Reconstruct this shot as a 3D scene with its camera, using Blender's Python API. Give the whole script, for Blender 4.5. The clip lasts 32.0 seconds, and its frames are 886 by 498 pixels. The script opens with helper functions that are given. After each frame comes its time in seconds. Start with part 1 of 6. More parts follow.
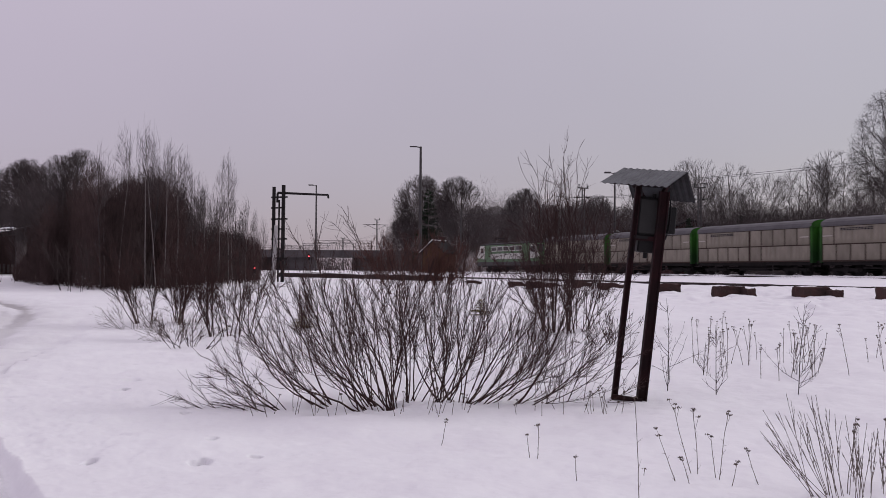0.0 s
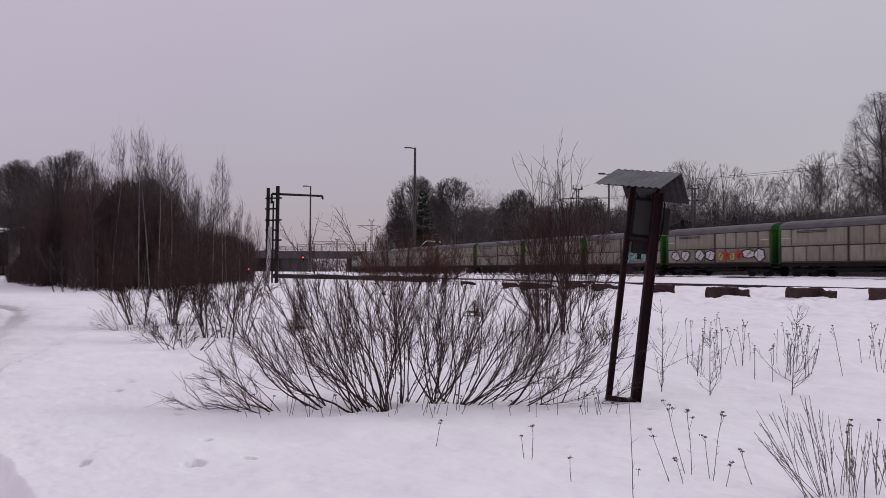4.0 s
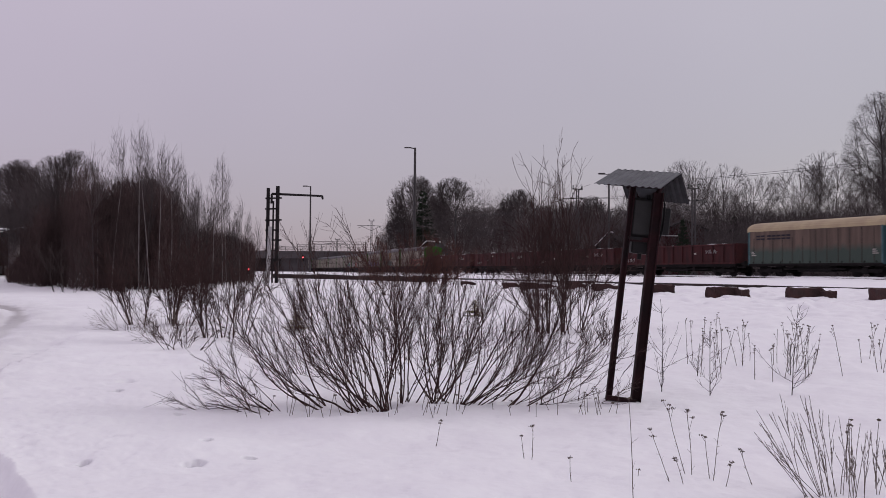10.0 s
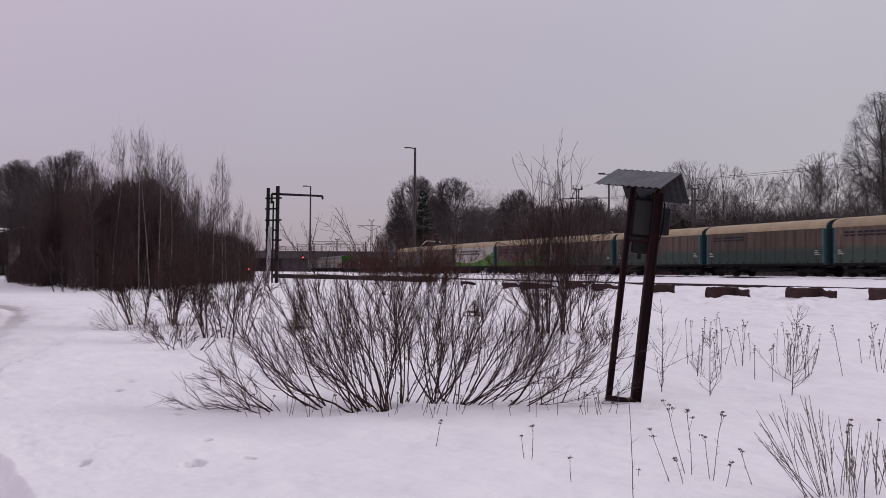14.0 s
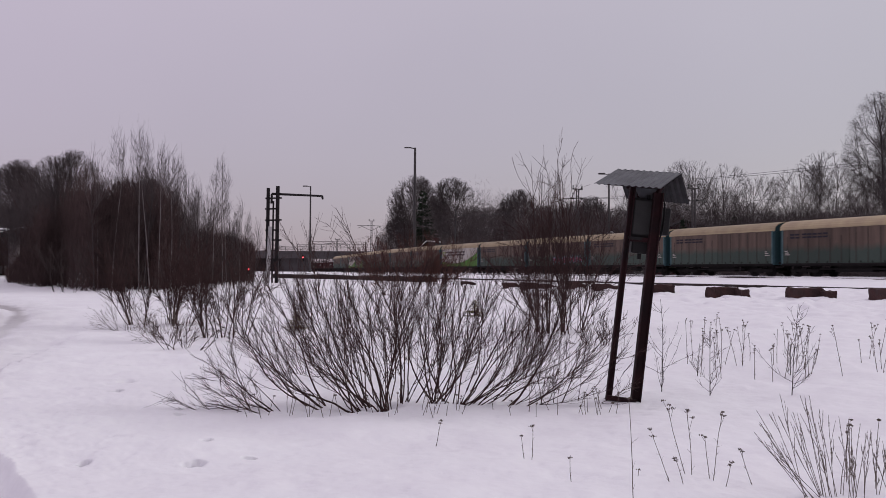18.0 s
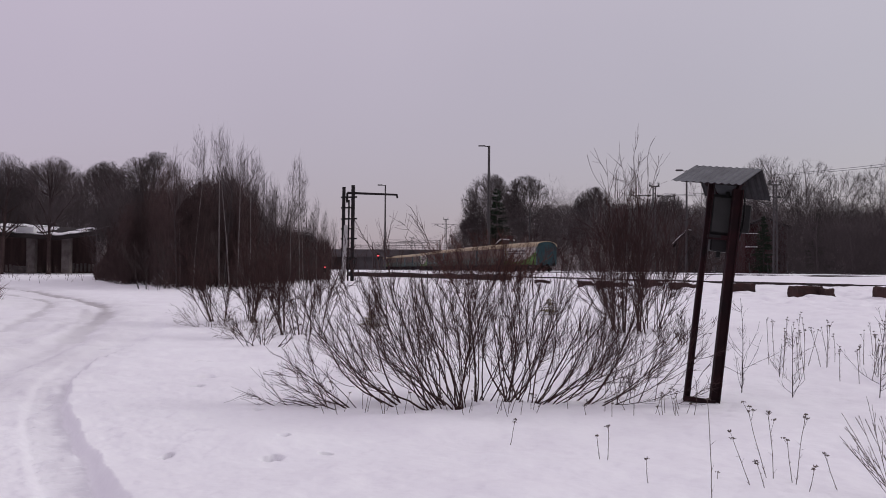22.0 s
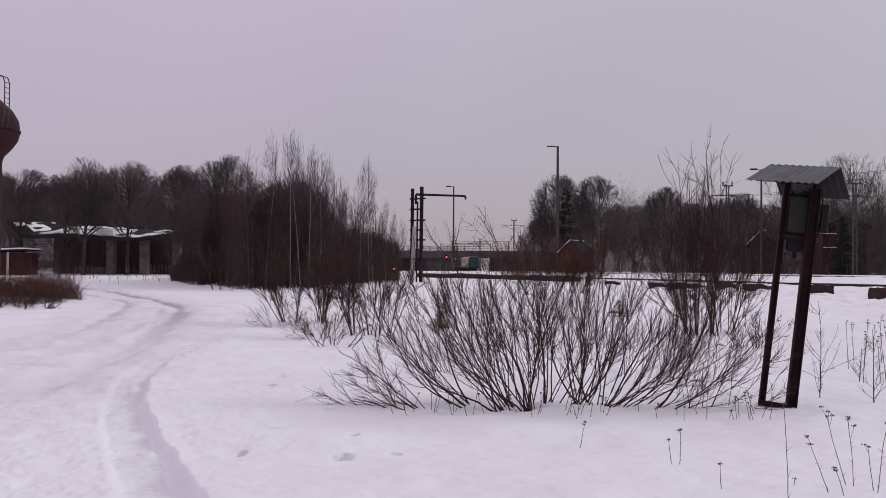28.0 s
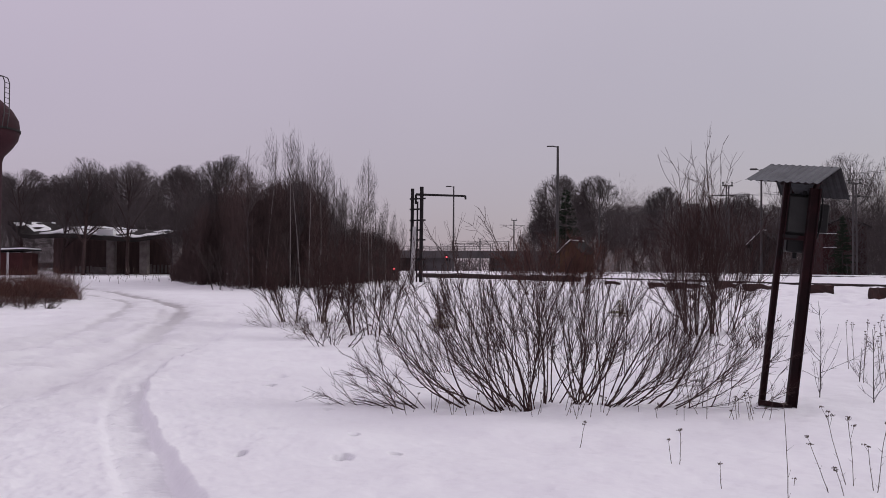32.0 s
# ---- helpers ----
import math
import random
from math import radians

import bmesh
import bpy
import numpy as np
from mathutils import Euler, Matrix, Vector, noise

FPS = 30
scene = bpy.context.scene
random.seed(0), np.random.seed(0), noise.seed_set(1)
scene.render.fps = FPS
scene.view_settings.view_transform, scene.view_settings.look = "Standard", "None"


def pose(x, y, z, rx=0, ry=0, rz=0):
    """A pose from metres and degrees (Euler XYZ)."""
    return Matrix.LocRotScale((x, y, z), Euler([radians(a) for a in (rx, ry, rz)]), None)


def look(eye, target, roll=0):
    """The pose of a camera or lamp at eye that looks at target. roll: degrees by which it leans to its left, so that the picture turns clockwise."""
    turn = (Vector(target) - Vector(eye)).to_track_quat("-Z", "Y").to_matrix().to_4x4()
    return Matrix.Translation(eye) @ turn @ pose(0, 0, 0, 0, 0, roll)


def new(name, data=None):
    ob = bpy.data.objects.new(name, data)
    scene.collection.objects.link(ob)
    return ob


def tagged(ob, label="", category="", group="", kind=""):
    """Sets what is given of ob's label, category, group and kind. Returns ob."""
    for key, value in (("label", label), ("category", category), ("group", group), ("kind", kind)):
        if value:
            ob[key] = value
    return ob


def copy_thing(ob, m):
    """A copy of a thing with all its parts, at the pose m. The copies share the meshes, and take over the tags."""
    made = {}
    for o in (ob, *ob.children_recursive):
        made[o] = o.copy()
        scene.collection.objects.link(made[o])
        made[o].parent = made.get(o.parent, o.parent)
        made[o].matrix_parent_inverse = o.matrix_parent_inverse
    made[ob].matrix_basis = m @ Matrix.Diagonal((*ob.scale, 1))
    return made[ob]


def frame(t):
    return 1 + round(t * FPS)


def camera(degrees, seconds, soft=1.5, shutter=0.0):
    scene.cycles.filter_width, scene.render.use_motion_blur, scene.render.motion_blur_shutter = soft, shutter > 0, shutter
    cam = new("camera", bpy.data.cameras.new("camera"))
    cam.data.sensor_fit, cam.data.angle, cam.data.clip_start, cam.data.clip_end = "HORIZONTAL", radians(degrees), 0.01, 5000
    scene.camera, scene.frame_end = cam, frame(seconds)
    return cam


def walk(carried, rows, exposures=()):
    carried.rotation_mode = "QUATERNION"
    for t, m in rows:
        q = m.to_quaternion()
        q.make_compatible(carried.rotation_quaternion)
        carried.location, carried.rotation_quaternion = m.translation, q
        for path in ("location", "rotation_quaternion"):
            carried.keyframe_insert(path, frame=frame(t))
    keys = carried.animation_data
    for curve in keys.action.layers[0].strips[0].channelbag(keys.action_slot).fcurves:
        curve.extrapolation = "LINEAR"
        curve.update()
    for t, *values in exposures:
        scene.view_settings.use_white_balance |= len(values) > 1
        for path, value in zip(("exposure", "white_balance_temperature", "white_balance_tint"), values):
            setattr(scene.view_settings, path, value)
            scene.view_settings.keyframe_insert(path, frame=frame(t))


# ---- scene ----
# A freight train passes a snowy rail yard under an overcast sky.

EYE = 1.5

# ---- camera ----
cam = camera(51.65, 32.0, soft=0.55, shutter=0.2)
walk(cam, [
    (0, pose(0, 0, EYE, 91.342, -0.318, 0.346)),
    (0.1, pose(0, 0, EYE, 91.339, -0.316, 0.252)),
    (0.2, pose(0, 0, EYE, 91.334, -0.312, 0.162)),
    (0.3, pose(0, 0, EYE, 91.329, -0.308, 0.107)),
    (0.5, pose(0, 0, EYE, 91.330, -0.311, 0.059)),
    (1, pose(0, 0, EYE, 91.335, -0.321, 0.020)),
    (2, pose(0, 0, EYE, 91.340, -0.325, 0.007)),
    (2.4, pose(0, 0, EYE, 91.400, -0.305, -0.004)),
    (3, pose(0, 0, EYE, 91.410, -0.300, -0.007)),
    (20, pose(0, 0, EYE, 91.410, -0.300, -0.007)),
    (20.1, pose(0, 0, EYE, 91.380, -0.301, 0.043)),
    (20.2, pose(0, 0, EYE, 91.349, -0.304, 0.173)),
    (20.3, pose(0, 0, EYE, 91.318, -0.310, 0.453)),
    (20.4, pose(0, 0, EYE, 91.306, -0.317, 0.732)),
    (20.5, pose(0, 0, EYE, 91.301, -0.321, 0.926)),
    (20.7, pose(0, 0, EYE, 91.293, -0.336, 1.162)),
    (21, pose(0, 0, EYE, 91.290, -0.328, 1.687)),
    (21.5, pose(0, 0, EYE, 91.277, -0.330, 3.135)),
    (22, pose(0, 0, EYE, 91.275, -0.341, 4.628)),
    (22.5, pose(0, 0, EYE, 91.263, -0.357, 6.294)),
    (23, pose(0, 0, EYE, 91.242, -0.371, 7.499)),
    (23.5, pose(0, 0, EYE, 91.245, -0.394, 8.745)),
    (23.7, pose(0, 0, EYE, 91.286, -0.384, 8.923)),
    (24, pose(0, 0, EYE, 91.319, -0.369, 8.939)),
    (24.5, pose(0, 0, EYE, 91.324, -0.349, 8.914)),
    (28, pose(0, 0, EYE, 91.324, -0.341, 8.908)),
    (32, pose(0, 0, EYE, 91.324, -0.341, 8.908)),
], exposures=[(0, 0.0, 6500, 8.5), (32, 0.0, 6500, 8.5)])

# ---- world and sun ----
world = bpy.data.worlds.new("overcast")
scene.world = world
world.use_nodes = True
wn, wl = world.node_tree.nodes, world.node_tree.links
wn.clear()
w_out = wn.new("ShaderNodeOutputWorld")
w_bg = wn.new("ShaderNodeBackground")
w_tex = wn.new("ShaderNodeTexCoord")
w_sep = wn.new("ShaderNodeSeparateXYZ")
w_ramp = wn.new("ShaderNodeValToRGB")
w_noise = wn.new("ShaderNodeTexNoise")
w_mix = wn.new("ShaderNodeMix")
w_sky = wn.new("ShaderNodeTexSky")
w_mix2 = wn.new("ShaderNodeMix")
w_sky.sky_type, w_sky.sun_disc = "NISHITA", False
w_sky.sun_elevation, w_sky.sun_rotation = radians(30), radians(68)
# an overcast dome: brighter towards the zenith
w_ramp.color_ramp.elements[0].position, w_ramp.color_ramp.elements[0].color = 0.0, (0.345, 0.291, 0.345, 1)
w_ramp.color_ramp.elements[1].position, w_ramp.color_ramp.elements[1].color = 1.0, (0.78, 0.725, 0.79, 1)
e = w_ramp.color_ramp.elements.new(0.12); e.color = (0.428, 0.375, 0.428, 1)
e = w_ramp.color_ramp.elements.new(0.30); e.color = (0.515, 0.460, 0.518, 1)
w_noise.inputs["Scale"].default_value = 2.2
w_noise.inputs["Detail"].default_value = 4
w_mix.data_type, w_mix.blend_type = "RGBA", "MULTIPLY"
w_mix.inputs[0].default_value = 0.16
w_mix2.data_type, w_mix2.blend_type = "RGBA", "MIX"
w_mix2.inputs[0].default_value = 0.02
wl.new(w_tex.outputs["Generated"], w_sep.inputs[0])
wl.new(w_tex.outputs["Generated"], w_noise.inputs["Vector"])
wl.new(w_sep.outputs["Z"], w_ramp.inputs[0])
wl.new(w_ramp.outputs[0], w_mix.inputs[6])
wl.new(w_noise.outputs["Fac"], w_mix.inputs[7])
wl.new(w_mix.outputs[2], w_mix2.inputs[6])
wl.new(w_sky.outputs[0], w_mix2.inputs[7])
# pinker on one side, standing in for the lens's colour shading
w_side = wn.new("ShaderNodeMapRange")
w_side.inputs["From Min"].default_value, w_side.inputs["From Max"].default_value = -0.6, 0.5
w_tint = wn.new("ShaderNodeMix")
w_tint.data_type = "RGBA"
w_tint.inputs[6].default_value, w_tint.inputs[7].default_value = (1.08, 1.01, 1.085, 1), (0.94, 0.945, 0.93, 1)
w_mul = wn.new("ShaderNodeMix")
w_mul.data_type, w_mul.blend_type = "RGBA", "MULTIPLY"
w_mul.inputs[0].default_value = 1.0
wl.new(w_sep.outputs["X"], w_side.inputs["Value"])
wl.new(w_side.outputs[0], w_tint.inputs[0])
wl.new(w_mix2.outputs[2], w_mul.inputs[6])
wl.new(w_tint.outputs[2], w_mul.inputs[7])
wl.new(w_mul.outputs[2], w_bg.inputs[0])
wl.new(w_bg.outputs[0], w_out.inputs[0])
w_bg.inputs[1].default_value = 1.0

sun_data = bpy.data.lights.new("sun", "SUN")
sun_data.energy, sun_data.angle, sun_data.color = 0.85, radians(14), (1.0, 0.97, 0.98)
sun = new("sun", sun_data)
sun.matrix_world = look((55, 22, 34), (0, 0, 0))


# ---- materials ----
def mat(name, colour, rough=0.8, metal=0.0, vary=0.25, scale=4.0, bump=0.2, fine=40.0, random=0.0, tint=None, stretch=(1, 1, 1), below=None):
    """A surface with two scales of variation. tint: a second colour in large stains; random: spread between objects;
    below: (colour, z from, z to), a second colour that it fades into downwards."""
    m = bpy.data.materials.new(name)
    m.use_nodes = True
    n, l = m.node_tree.nodes, m.node_tree.links
    b = n["Principled BSDF"]
    tex = n.new("ShaderNodeTexCoord")
    mp = n.new("ShaderNodeMapping")
    mp.inputs["Scale"].default_value = stretch
    l.new(tex.outputs["Object"], mp.inputs["Vector"])
    big, small = n.new("ShaderNodeTexNoise"), n.new("ShaderNodeTexNoise")
    big.inputs["Scale"].default_value, big.inputs["Detail"].default_value = scale, 5
    small.inputs["Scale"].default_value, small.inputs["Detail"].default_value = fine, 3
    for t in (big, small):
        l.new(mp.outputs[0], t.inputs["Vector"])
    stain = n.new("ShaderNodeMapRange")
    stain.inputs["From Min"].default_value, stain.inputs["From Max"].default_value = 0.35, 0.7
    l.new(big.outputs["Fac"], stain.inputs["Value"])
    mix = n.new("ShaderNodeMix")
    mix.data_type = "RGBA"
    c = colour
    t2 = tint or tuple(v * (1 - vary) for v in c)
    mix.inputs[6].default_value, mix.inputs[7].default_value = (*c, 1), (*t2, 1)
    l.new(stain.outputs[0], mix.inputs[0])
    paint = mix
    if below:
        c2, za, zb = below
        sp = n.new("ShaderNodeSeparateXYZ")
        l.new(tex.outputs["Object"], sp.inputs[0])
        wob = n.new("ShaderNodeMath")
        wob.operation = "MULTIPLY_ADD"
        l.new(big.outputs["Fac"], wob.inputs[0])
        wob.inputs[1].default_value = 0.8
        l.new(sp.outputs["Z"], wob.inputs[2])
        zr = n.new("ShaderNodeMapRange")
        zr.inputs["From Min"].default_value, zr.inputs["From Max"].default_value = za + 0.4, zb + 0.4
        l.new(wob.outputs[0], zr.inputs["Value"])
        paint = n.new("ShaderNodeMix")
        paint.data_type = "RGBA"
        paint.inputs[6].default_value = (*c2, 1)
        l.new(zr.outputs[0], paint.inputs[0])
        l.new(mix.outputs[2], paint.inputs[7])
    grain = n.new("ShaderNodeMapRange")
    grain.inputs["To Min"].default_value, grain.inputs["To Max"].default_value = 1 - vary * 0.7, 1 + vary * 0.4
    l.new(small.outputs["Fac"], grain.inputs["Value"])
    hsv = n.new("ShaderNodeHueSaturation")
    l.new(paint.outputs[2], hsv.inputs["Color"])
    if random:
        info = n.new("ShaderNodeObjectInfo")
        rr = n.new("ShaderNodeMapRange")
        rr.inputs["To Min"].default_value, rr.inputs["To Max"].default_value = 1 - random, 1 + random
        l.new(info.outputs["Random"], rr.inputs["Value"])
        mul = n.new("ShaderNodeMath")
        mul.operation = "MULTIPLY"
        l.new(rr.outputs[0], mul.inputs[0])
        l.new(grain.outputs[0], mul.inputs[1])
        l.new(mul.outputs[0], hsv.inputs["Value"])
    else:
        l.new(grain.outputs[0], hsv.inputs["Value"])
    l.new(hsv.outputs[0], b.inputs["Base Color"])
    b.inputs["Roughness"].default_value, b.inputs["Metallic"].default_value = rough, metal
    b.inputs["Specular IOR Level"].default_value = 0.5 if rough < 0.5 else 0.2
    if bump:
        bp = n.new("ShaderNodeBump")
        bp.inputs["Strength"].default_value, bp.inputs["Distance"].default_value = bump, 0.02
        l.new(small.outputs["Fac"], bp.inputs["Height"])
        l.new(bp.outputs[0], b.inputs["Normal"])
    return m


def glow(name, colour, strength):
    m = bpy.data.materials.new(name)
    m.use_nodes = True
    b = m.node_tree.nodes["Principled BSDF"]
    b.inputs["Base Color"].default_value = (*colour, 1)
    b.inputs["Emission Color"].default_value = (*colour, 1)
    b.inputs["Emission Strength"].default_value = strength
    return m


SNOW = mat("snow", (0.86, 0.85, 0.88), 0.75, vary=0.05, scale=0.6, bump=0.35, fine=14, tint=(0.82, 0.80, 0.84))
# snow greys in the wheel tracks: slush, and the ruts' shading put into the colour
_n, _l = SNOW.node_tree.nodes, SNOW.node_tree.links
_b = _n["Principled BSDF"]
_rut_tone = _n.new("ShaderNodeAttribute")
_rut_tone.attribute_name = "rut_tone"
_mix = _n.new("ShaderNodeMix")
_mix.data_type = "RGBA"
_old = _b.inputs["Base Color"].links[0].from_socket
_l.new(_rut_tone.outputs["Fac"], _mix.inputs[0])
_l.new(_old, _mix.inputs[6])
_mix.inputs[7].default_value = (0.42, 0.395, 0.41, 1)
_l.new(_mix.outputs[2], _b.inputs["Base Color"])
BARK = mat("dark_bark", (0.060, 0.046, 0.044), 0.9, vary=0.4, scale=6, fine=60, random=0.25)
BARK_FAR = mat("grey_brown_bark", (0.084, 0.068, 0.070), 0.95, vary=0.35, scale=1, fine=8, bump=0, random=0.25)
RED_TWIG = mat("red_osier_bark", (0.092, 0.042, 0.034), 0.8, vary=0.35, scale=4, fine=30)
BARK_RED = mat("reddish_bark", (0.082, 0.050, 0.046), 0.85, vary=0.35, scale=4, fine=30, random=0.25)
WILLOW = mat("willow_bark", (0.058, 0.030, 0.028), 0.8, vary=0.45, scale=8, fine=60)
BIRCH = mat("birch_bark", (0.20, 0.175, 0.175), 0.8, vary=0.5, scale=3, fine=20, tint=(0.09, 0.075, 0.075), stretch=(1, 1, 0.4))
BELT_BARK = mat("grey_twig_bark", (0.105, 0.087, 0.088), 0.95, vary=0.35, scale=1, fine=8, bump=0)
PALE_BARK = mat("pale_grey_bark", (0.17, 0.148, 0.148), 0.95, vary=0.35, scale=1, fine=8, bump=0, random=0.2)
THICKET = mat("dark_thicket_bark", (0.066, 0.043, 0.042), 0.95, vary=0.35, scale=2, fine=12, bump=0, random=0.25)
# the far bridge's grey, with the haze over it taken into the tone
FAR_CONCRETE = mat("grey_concrete", (0.105, 0.094, 0.098), 0.9, vary=0.3, scale=0.4, fine=5, tint=(0.07, 0.06, 0.063))
STRAW = mat("dry_weed", (0.165, 0.132, 0.115), 0.9, vary=0.4, scale=9, fine=70)
NEEDLE = mat("spruce_needles", (0.022, 0.035, 0.020), 0.9, vary=0.4, scale=4, fine=30)
NEEDLE_DRY = mat("young_spruce_needles", (0.20, 0.165, 0.075), 0.9, vary=0.4, scale=8, fine=60)
RUST = mat("rusty_steel", (0.026, 0.008, 0.010), 0.85, 0.0, vary=0.45, scale=5, fine=50, tint=(0.011, 0.006, 0.007))
DARK_STEEL = mat("dark_steel", (0.030, 0.026, 0.028), 0.7, 0.4, vary=0.3, scale=3, fine=30)
GALV = mat("galvanised_sheet", (0.125, 0.128, 0.14), 0.55, 0.3, vary=0.35, scale=5, fine=40, tint=(0.075, 0.075, 0.083))
# darker copy of the galvanised sheet, its underside's shade put into the colour
SHEET_UNDERSIDE = mat("shaded_sheet", (0.040, 0.039, 0.043), 0.7, 0.1, vary=0.4, scale=5, fine=30, tint=(0.022, 0.018, 0.019))
CABINET = mat("grey_cabinet_paint", (0.034, 0.033, 0.033), 0.7, 0.0, vary=0.25, scale=5, fine=50)
BLACK = mat("black_plastic", (0.012, 0.011, 0.012), 0.6, vary=0.2)
BLOCK = mat("brown_stone_block", (0.064, 0.032, 0.030), 0.9, vary=0.35, scale=3, fine=25, random=0.2, tint=(0.042, 0.028, 0.027))
CONCRETE = mat("weathered_concrete", (0.19, 0.165, 0.16), 0.9, vary=0.3, scale=1.5, fine=20, tint=(0.11, 0.088, 0.087))
SLEEPER = mat("sleeper_timber", (0.046, 0.034, 0.032), 0.9)
RAIL = mat("rail_steel", (0.060, 0.045, 0.042), 0.6, 0.5, vary=0.3)
# the green fades to a darker green towards the bottom
GREEN = mat("bright_green_paint", (0.036, 0.150, 0.015), 0.55, vary=0.3, scale=1.2, fine=20, tint=(0.016, 0.062, 0.010), below=((0.012, 0.045, 0.010), 1.6, 3.5))
CREAM = mat("dirty_cream_panel", (0.262, 0.232, 0.194), 0.65, vary=0.35, scale=1.1, fine=10, random=0.2, tint=(0.155, 0.138, 0.110), stretch=(2.2, 1, 0.4), below=((0.130, 0.112, 0.088), -0.95, -0.25))
FRAME_BROWN = mat("brown_side_frame", (0.056, 0.036, 0.030), 0.7, vary=0.3, scale=1.5, fine=18)
ROOF_GREY = mat("grey_wagon_roof", (0.125, 0.118, 0.126), 0.6, 0.2, vary=0.25, scale=1.0, fine=16)
UNDER = mat("underframe_grime", (0.020, 0.017, 0.017), 0.9, vary=0.4, scale=2, fine=20)
RED_WAGON = mat("dull_red_wagon_paint", (0.066, 0.016, 0.017), 0.7, vary=0.4, scale=1.2, fine=14, random=0.15, tint=(0.034, 0.012, 0.013), stretch=(2.0, 1, 0.5))
TEAL_PALE = mat("pale_teal", (0.095, 0.165, 0.175), 0.6, vary=0.35, scale=1.5, fine=18, tint=(0.05, 0.10, 0.11))
BEIGE_ROOF = mat("beige_wagon_roof", (0.42, 0.340, 0.215), 0.65, vary=0.25, scale=0.8, fine=14, random=0.1, tint=(0.33, 0.255, 0.175))
TEAL = mat("teal_end_paint", (0.032, 0.070, 0.078), 0.6, vary=0.35, scale=1.2, fine=18, tint=(0.02, 0.048, 0.058))
SIDE_TOP = mat("grimy_beige_green_side", (0.140, 0.098, 0.078), 0.65, vary=0.4, scale=0.9, fine=9, random=0.2, tint=(0.075, 0.054, 0.045), stretch=(2.8, 1, 0.2), below=((0.052, 0.072, 0.060), 1.85, 2.35))
SIDE_DARK = mat("dark_rib", (0.062, 0.052, 0.046), 0.7, vary=0.35, scale=2, fine=14)
SIDE_WHITE = mat("white_wagon_side", (0.47, 0.44, 0.41), 0.5, vary=0.15, scale=0.8, fine=12, tint=(0.36, 0.325, 0.295), stretch=(1.4, 1, 0.5))
SIDE_BROWN = mat("soot_brown_side", (0.135, 0.078, 0.062), 0.6, vary=0.4, scale=0.9, fine=12, tint=(0.068, 0.040, 0.034), stretch=(2.6, 1, 0.3))
LIME_DIRTY = mat("soot_streaked_lime", (0.070, 0.145, 0.022), 0.6, vary=0.4, scale=0.9, fine=12, tint=(0.040, 0.070, 0.020), stretch=(2.6, 1, 0.3))
LIME = mat("lime_green_side", (0.075, 0.205, 0.018), 0.5, vary=0.25, scale=0.9, fine=12, tint=(0.048, 0.135, 0.016))
INK = mat("dark_lettering", (0.026, 0.024, 0.034), 0.6, vary=0.2)
INK_GREEN = mat("olive_lettering", (0.20, 0.26, 0.04), 0.6, vary=0.2)
LOCO_GREEN = mat("loco_green", (0.035, 0.105, 0.030), 0.45, vary=0.2, scale=1, fine=16)
LOCO_WHITE = mat("loco_white", (0.46, 0.45, 0.42), 0.45, vary=0.1, scale=1, fine=16)
GLASS = mat("dark_window_glass", (0.015, 0.016, 0.018), 0.12, vary=0.1, bump=0)
PAINTS = [mat("spray_" + n, c, 0.6, vary=0.2, scale=2, fine=20) for n, c in
          (("mint", (0.20, 0.42, 0.29)), ("violet", (0.15, 0.10, 0.31)), ("white", (0.52, 0.51, 0.50)), ("teal", (0.05, 0.135, 0.125)),
           ("red", (0.33, 0.05, 0.04)), ("pink", (0.36, 0.09, 0.15)), ("black", (0.02, 0.02, 0.02)), ("sky", (0.17, 0.30, 0.38)), ("lime", (0.33, 0.36, 0.12)))]
OCHRE_PANEL = mat("ochre_panel_paint", (0.20, 0.125, 0.055), 0.65, vary=0.3, scale=1, fine=12)
OCHRE = mat("ochre_house_boards", (0.085, 0.046, 0.024), 0.8, vary=0.3, scale=1, fine=12)
BRICK_RED = mat("red_house_boards", (0.056, 0.017, 0.018), 0.8, vary=0.3, scale=1, fine=12)
TANK_RED = mat("oxide_red_tank", (0.045, 0.014, 0.020), 0.75, 0.0, vary=0.4, scale=0.8, fine=10, tint=(0.03, 0.012, 0.016))
DARK_WALL = mat("dark_boarded_wall", (0.035, 0.028, 0.028), 0.9, vary=0.4, scale=0.6, fine=8)
BACKING_BROWN = mat("brown_dim_backing", (0.11, 0.070, 0.068), 0.9, vary=0.4, scale=0.6, fine=8, stretch=(3, 1, 0.4))
POLE = mat("grey_pole", (0.075, 0.068, 0.07), 0.7, vary=0.3, scale=1, fine=12)
WHITE_POLE = mat("white_painted_post", (0.55, 0.53, 0.54), 0.7, vary=0.3, scale=2, fine=20)
WIRE = mat("contact_wire", (0.035, 0.033, 0.035), 0.6, 0.3, vary=0.1, bump=0)
RED_LAMP = glow("red_signal_lamp", (1.0, 0.08, 0.10), 3.0)


# ---- mesh helpers ----
def part(name, bm, material, parent, label=""):
    me = bpy.data.meshes.new(name)
    bm.to_mesh(me)
    bm.free()
    me.materials.append(material)
    ob = new(name, me)
    ob.parent = parent
    if label:
        ob["label"] = label
    return ob


def share(name, me, parent, m, label=""):
    ob = new(name, me)
    ob.parent = parent
    ob.matrix_basis = m
    if label:
        ob["label"] = label
    return ob


def thing(name, m, label, category, group="", kind=""):
    ob = new(name)
    ob.matrix_basis = m
    ob.empty_display_size = 0.2
    return tagged(ob, label, category, group, kind)


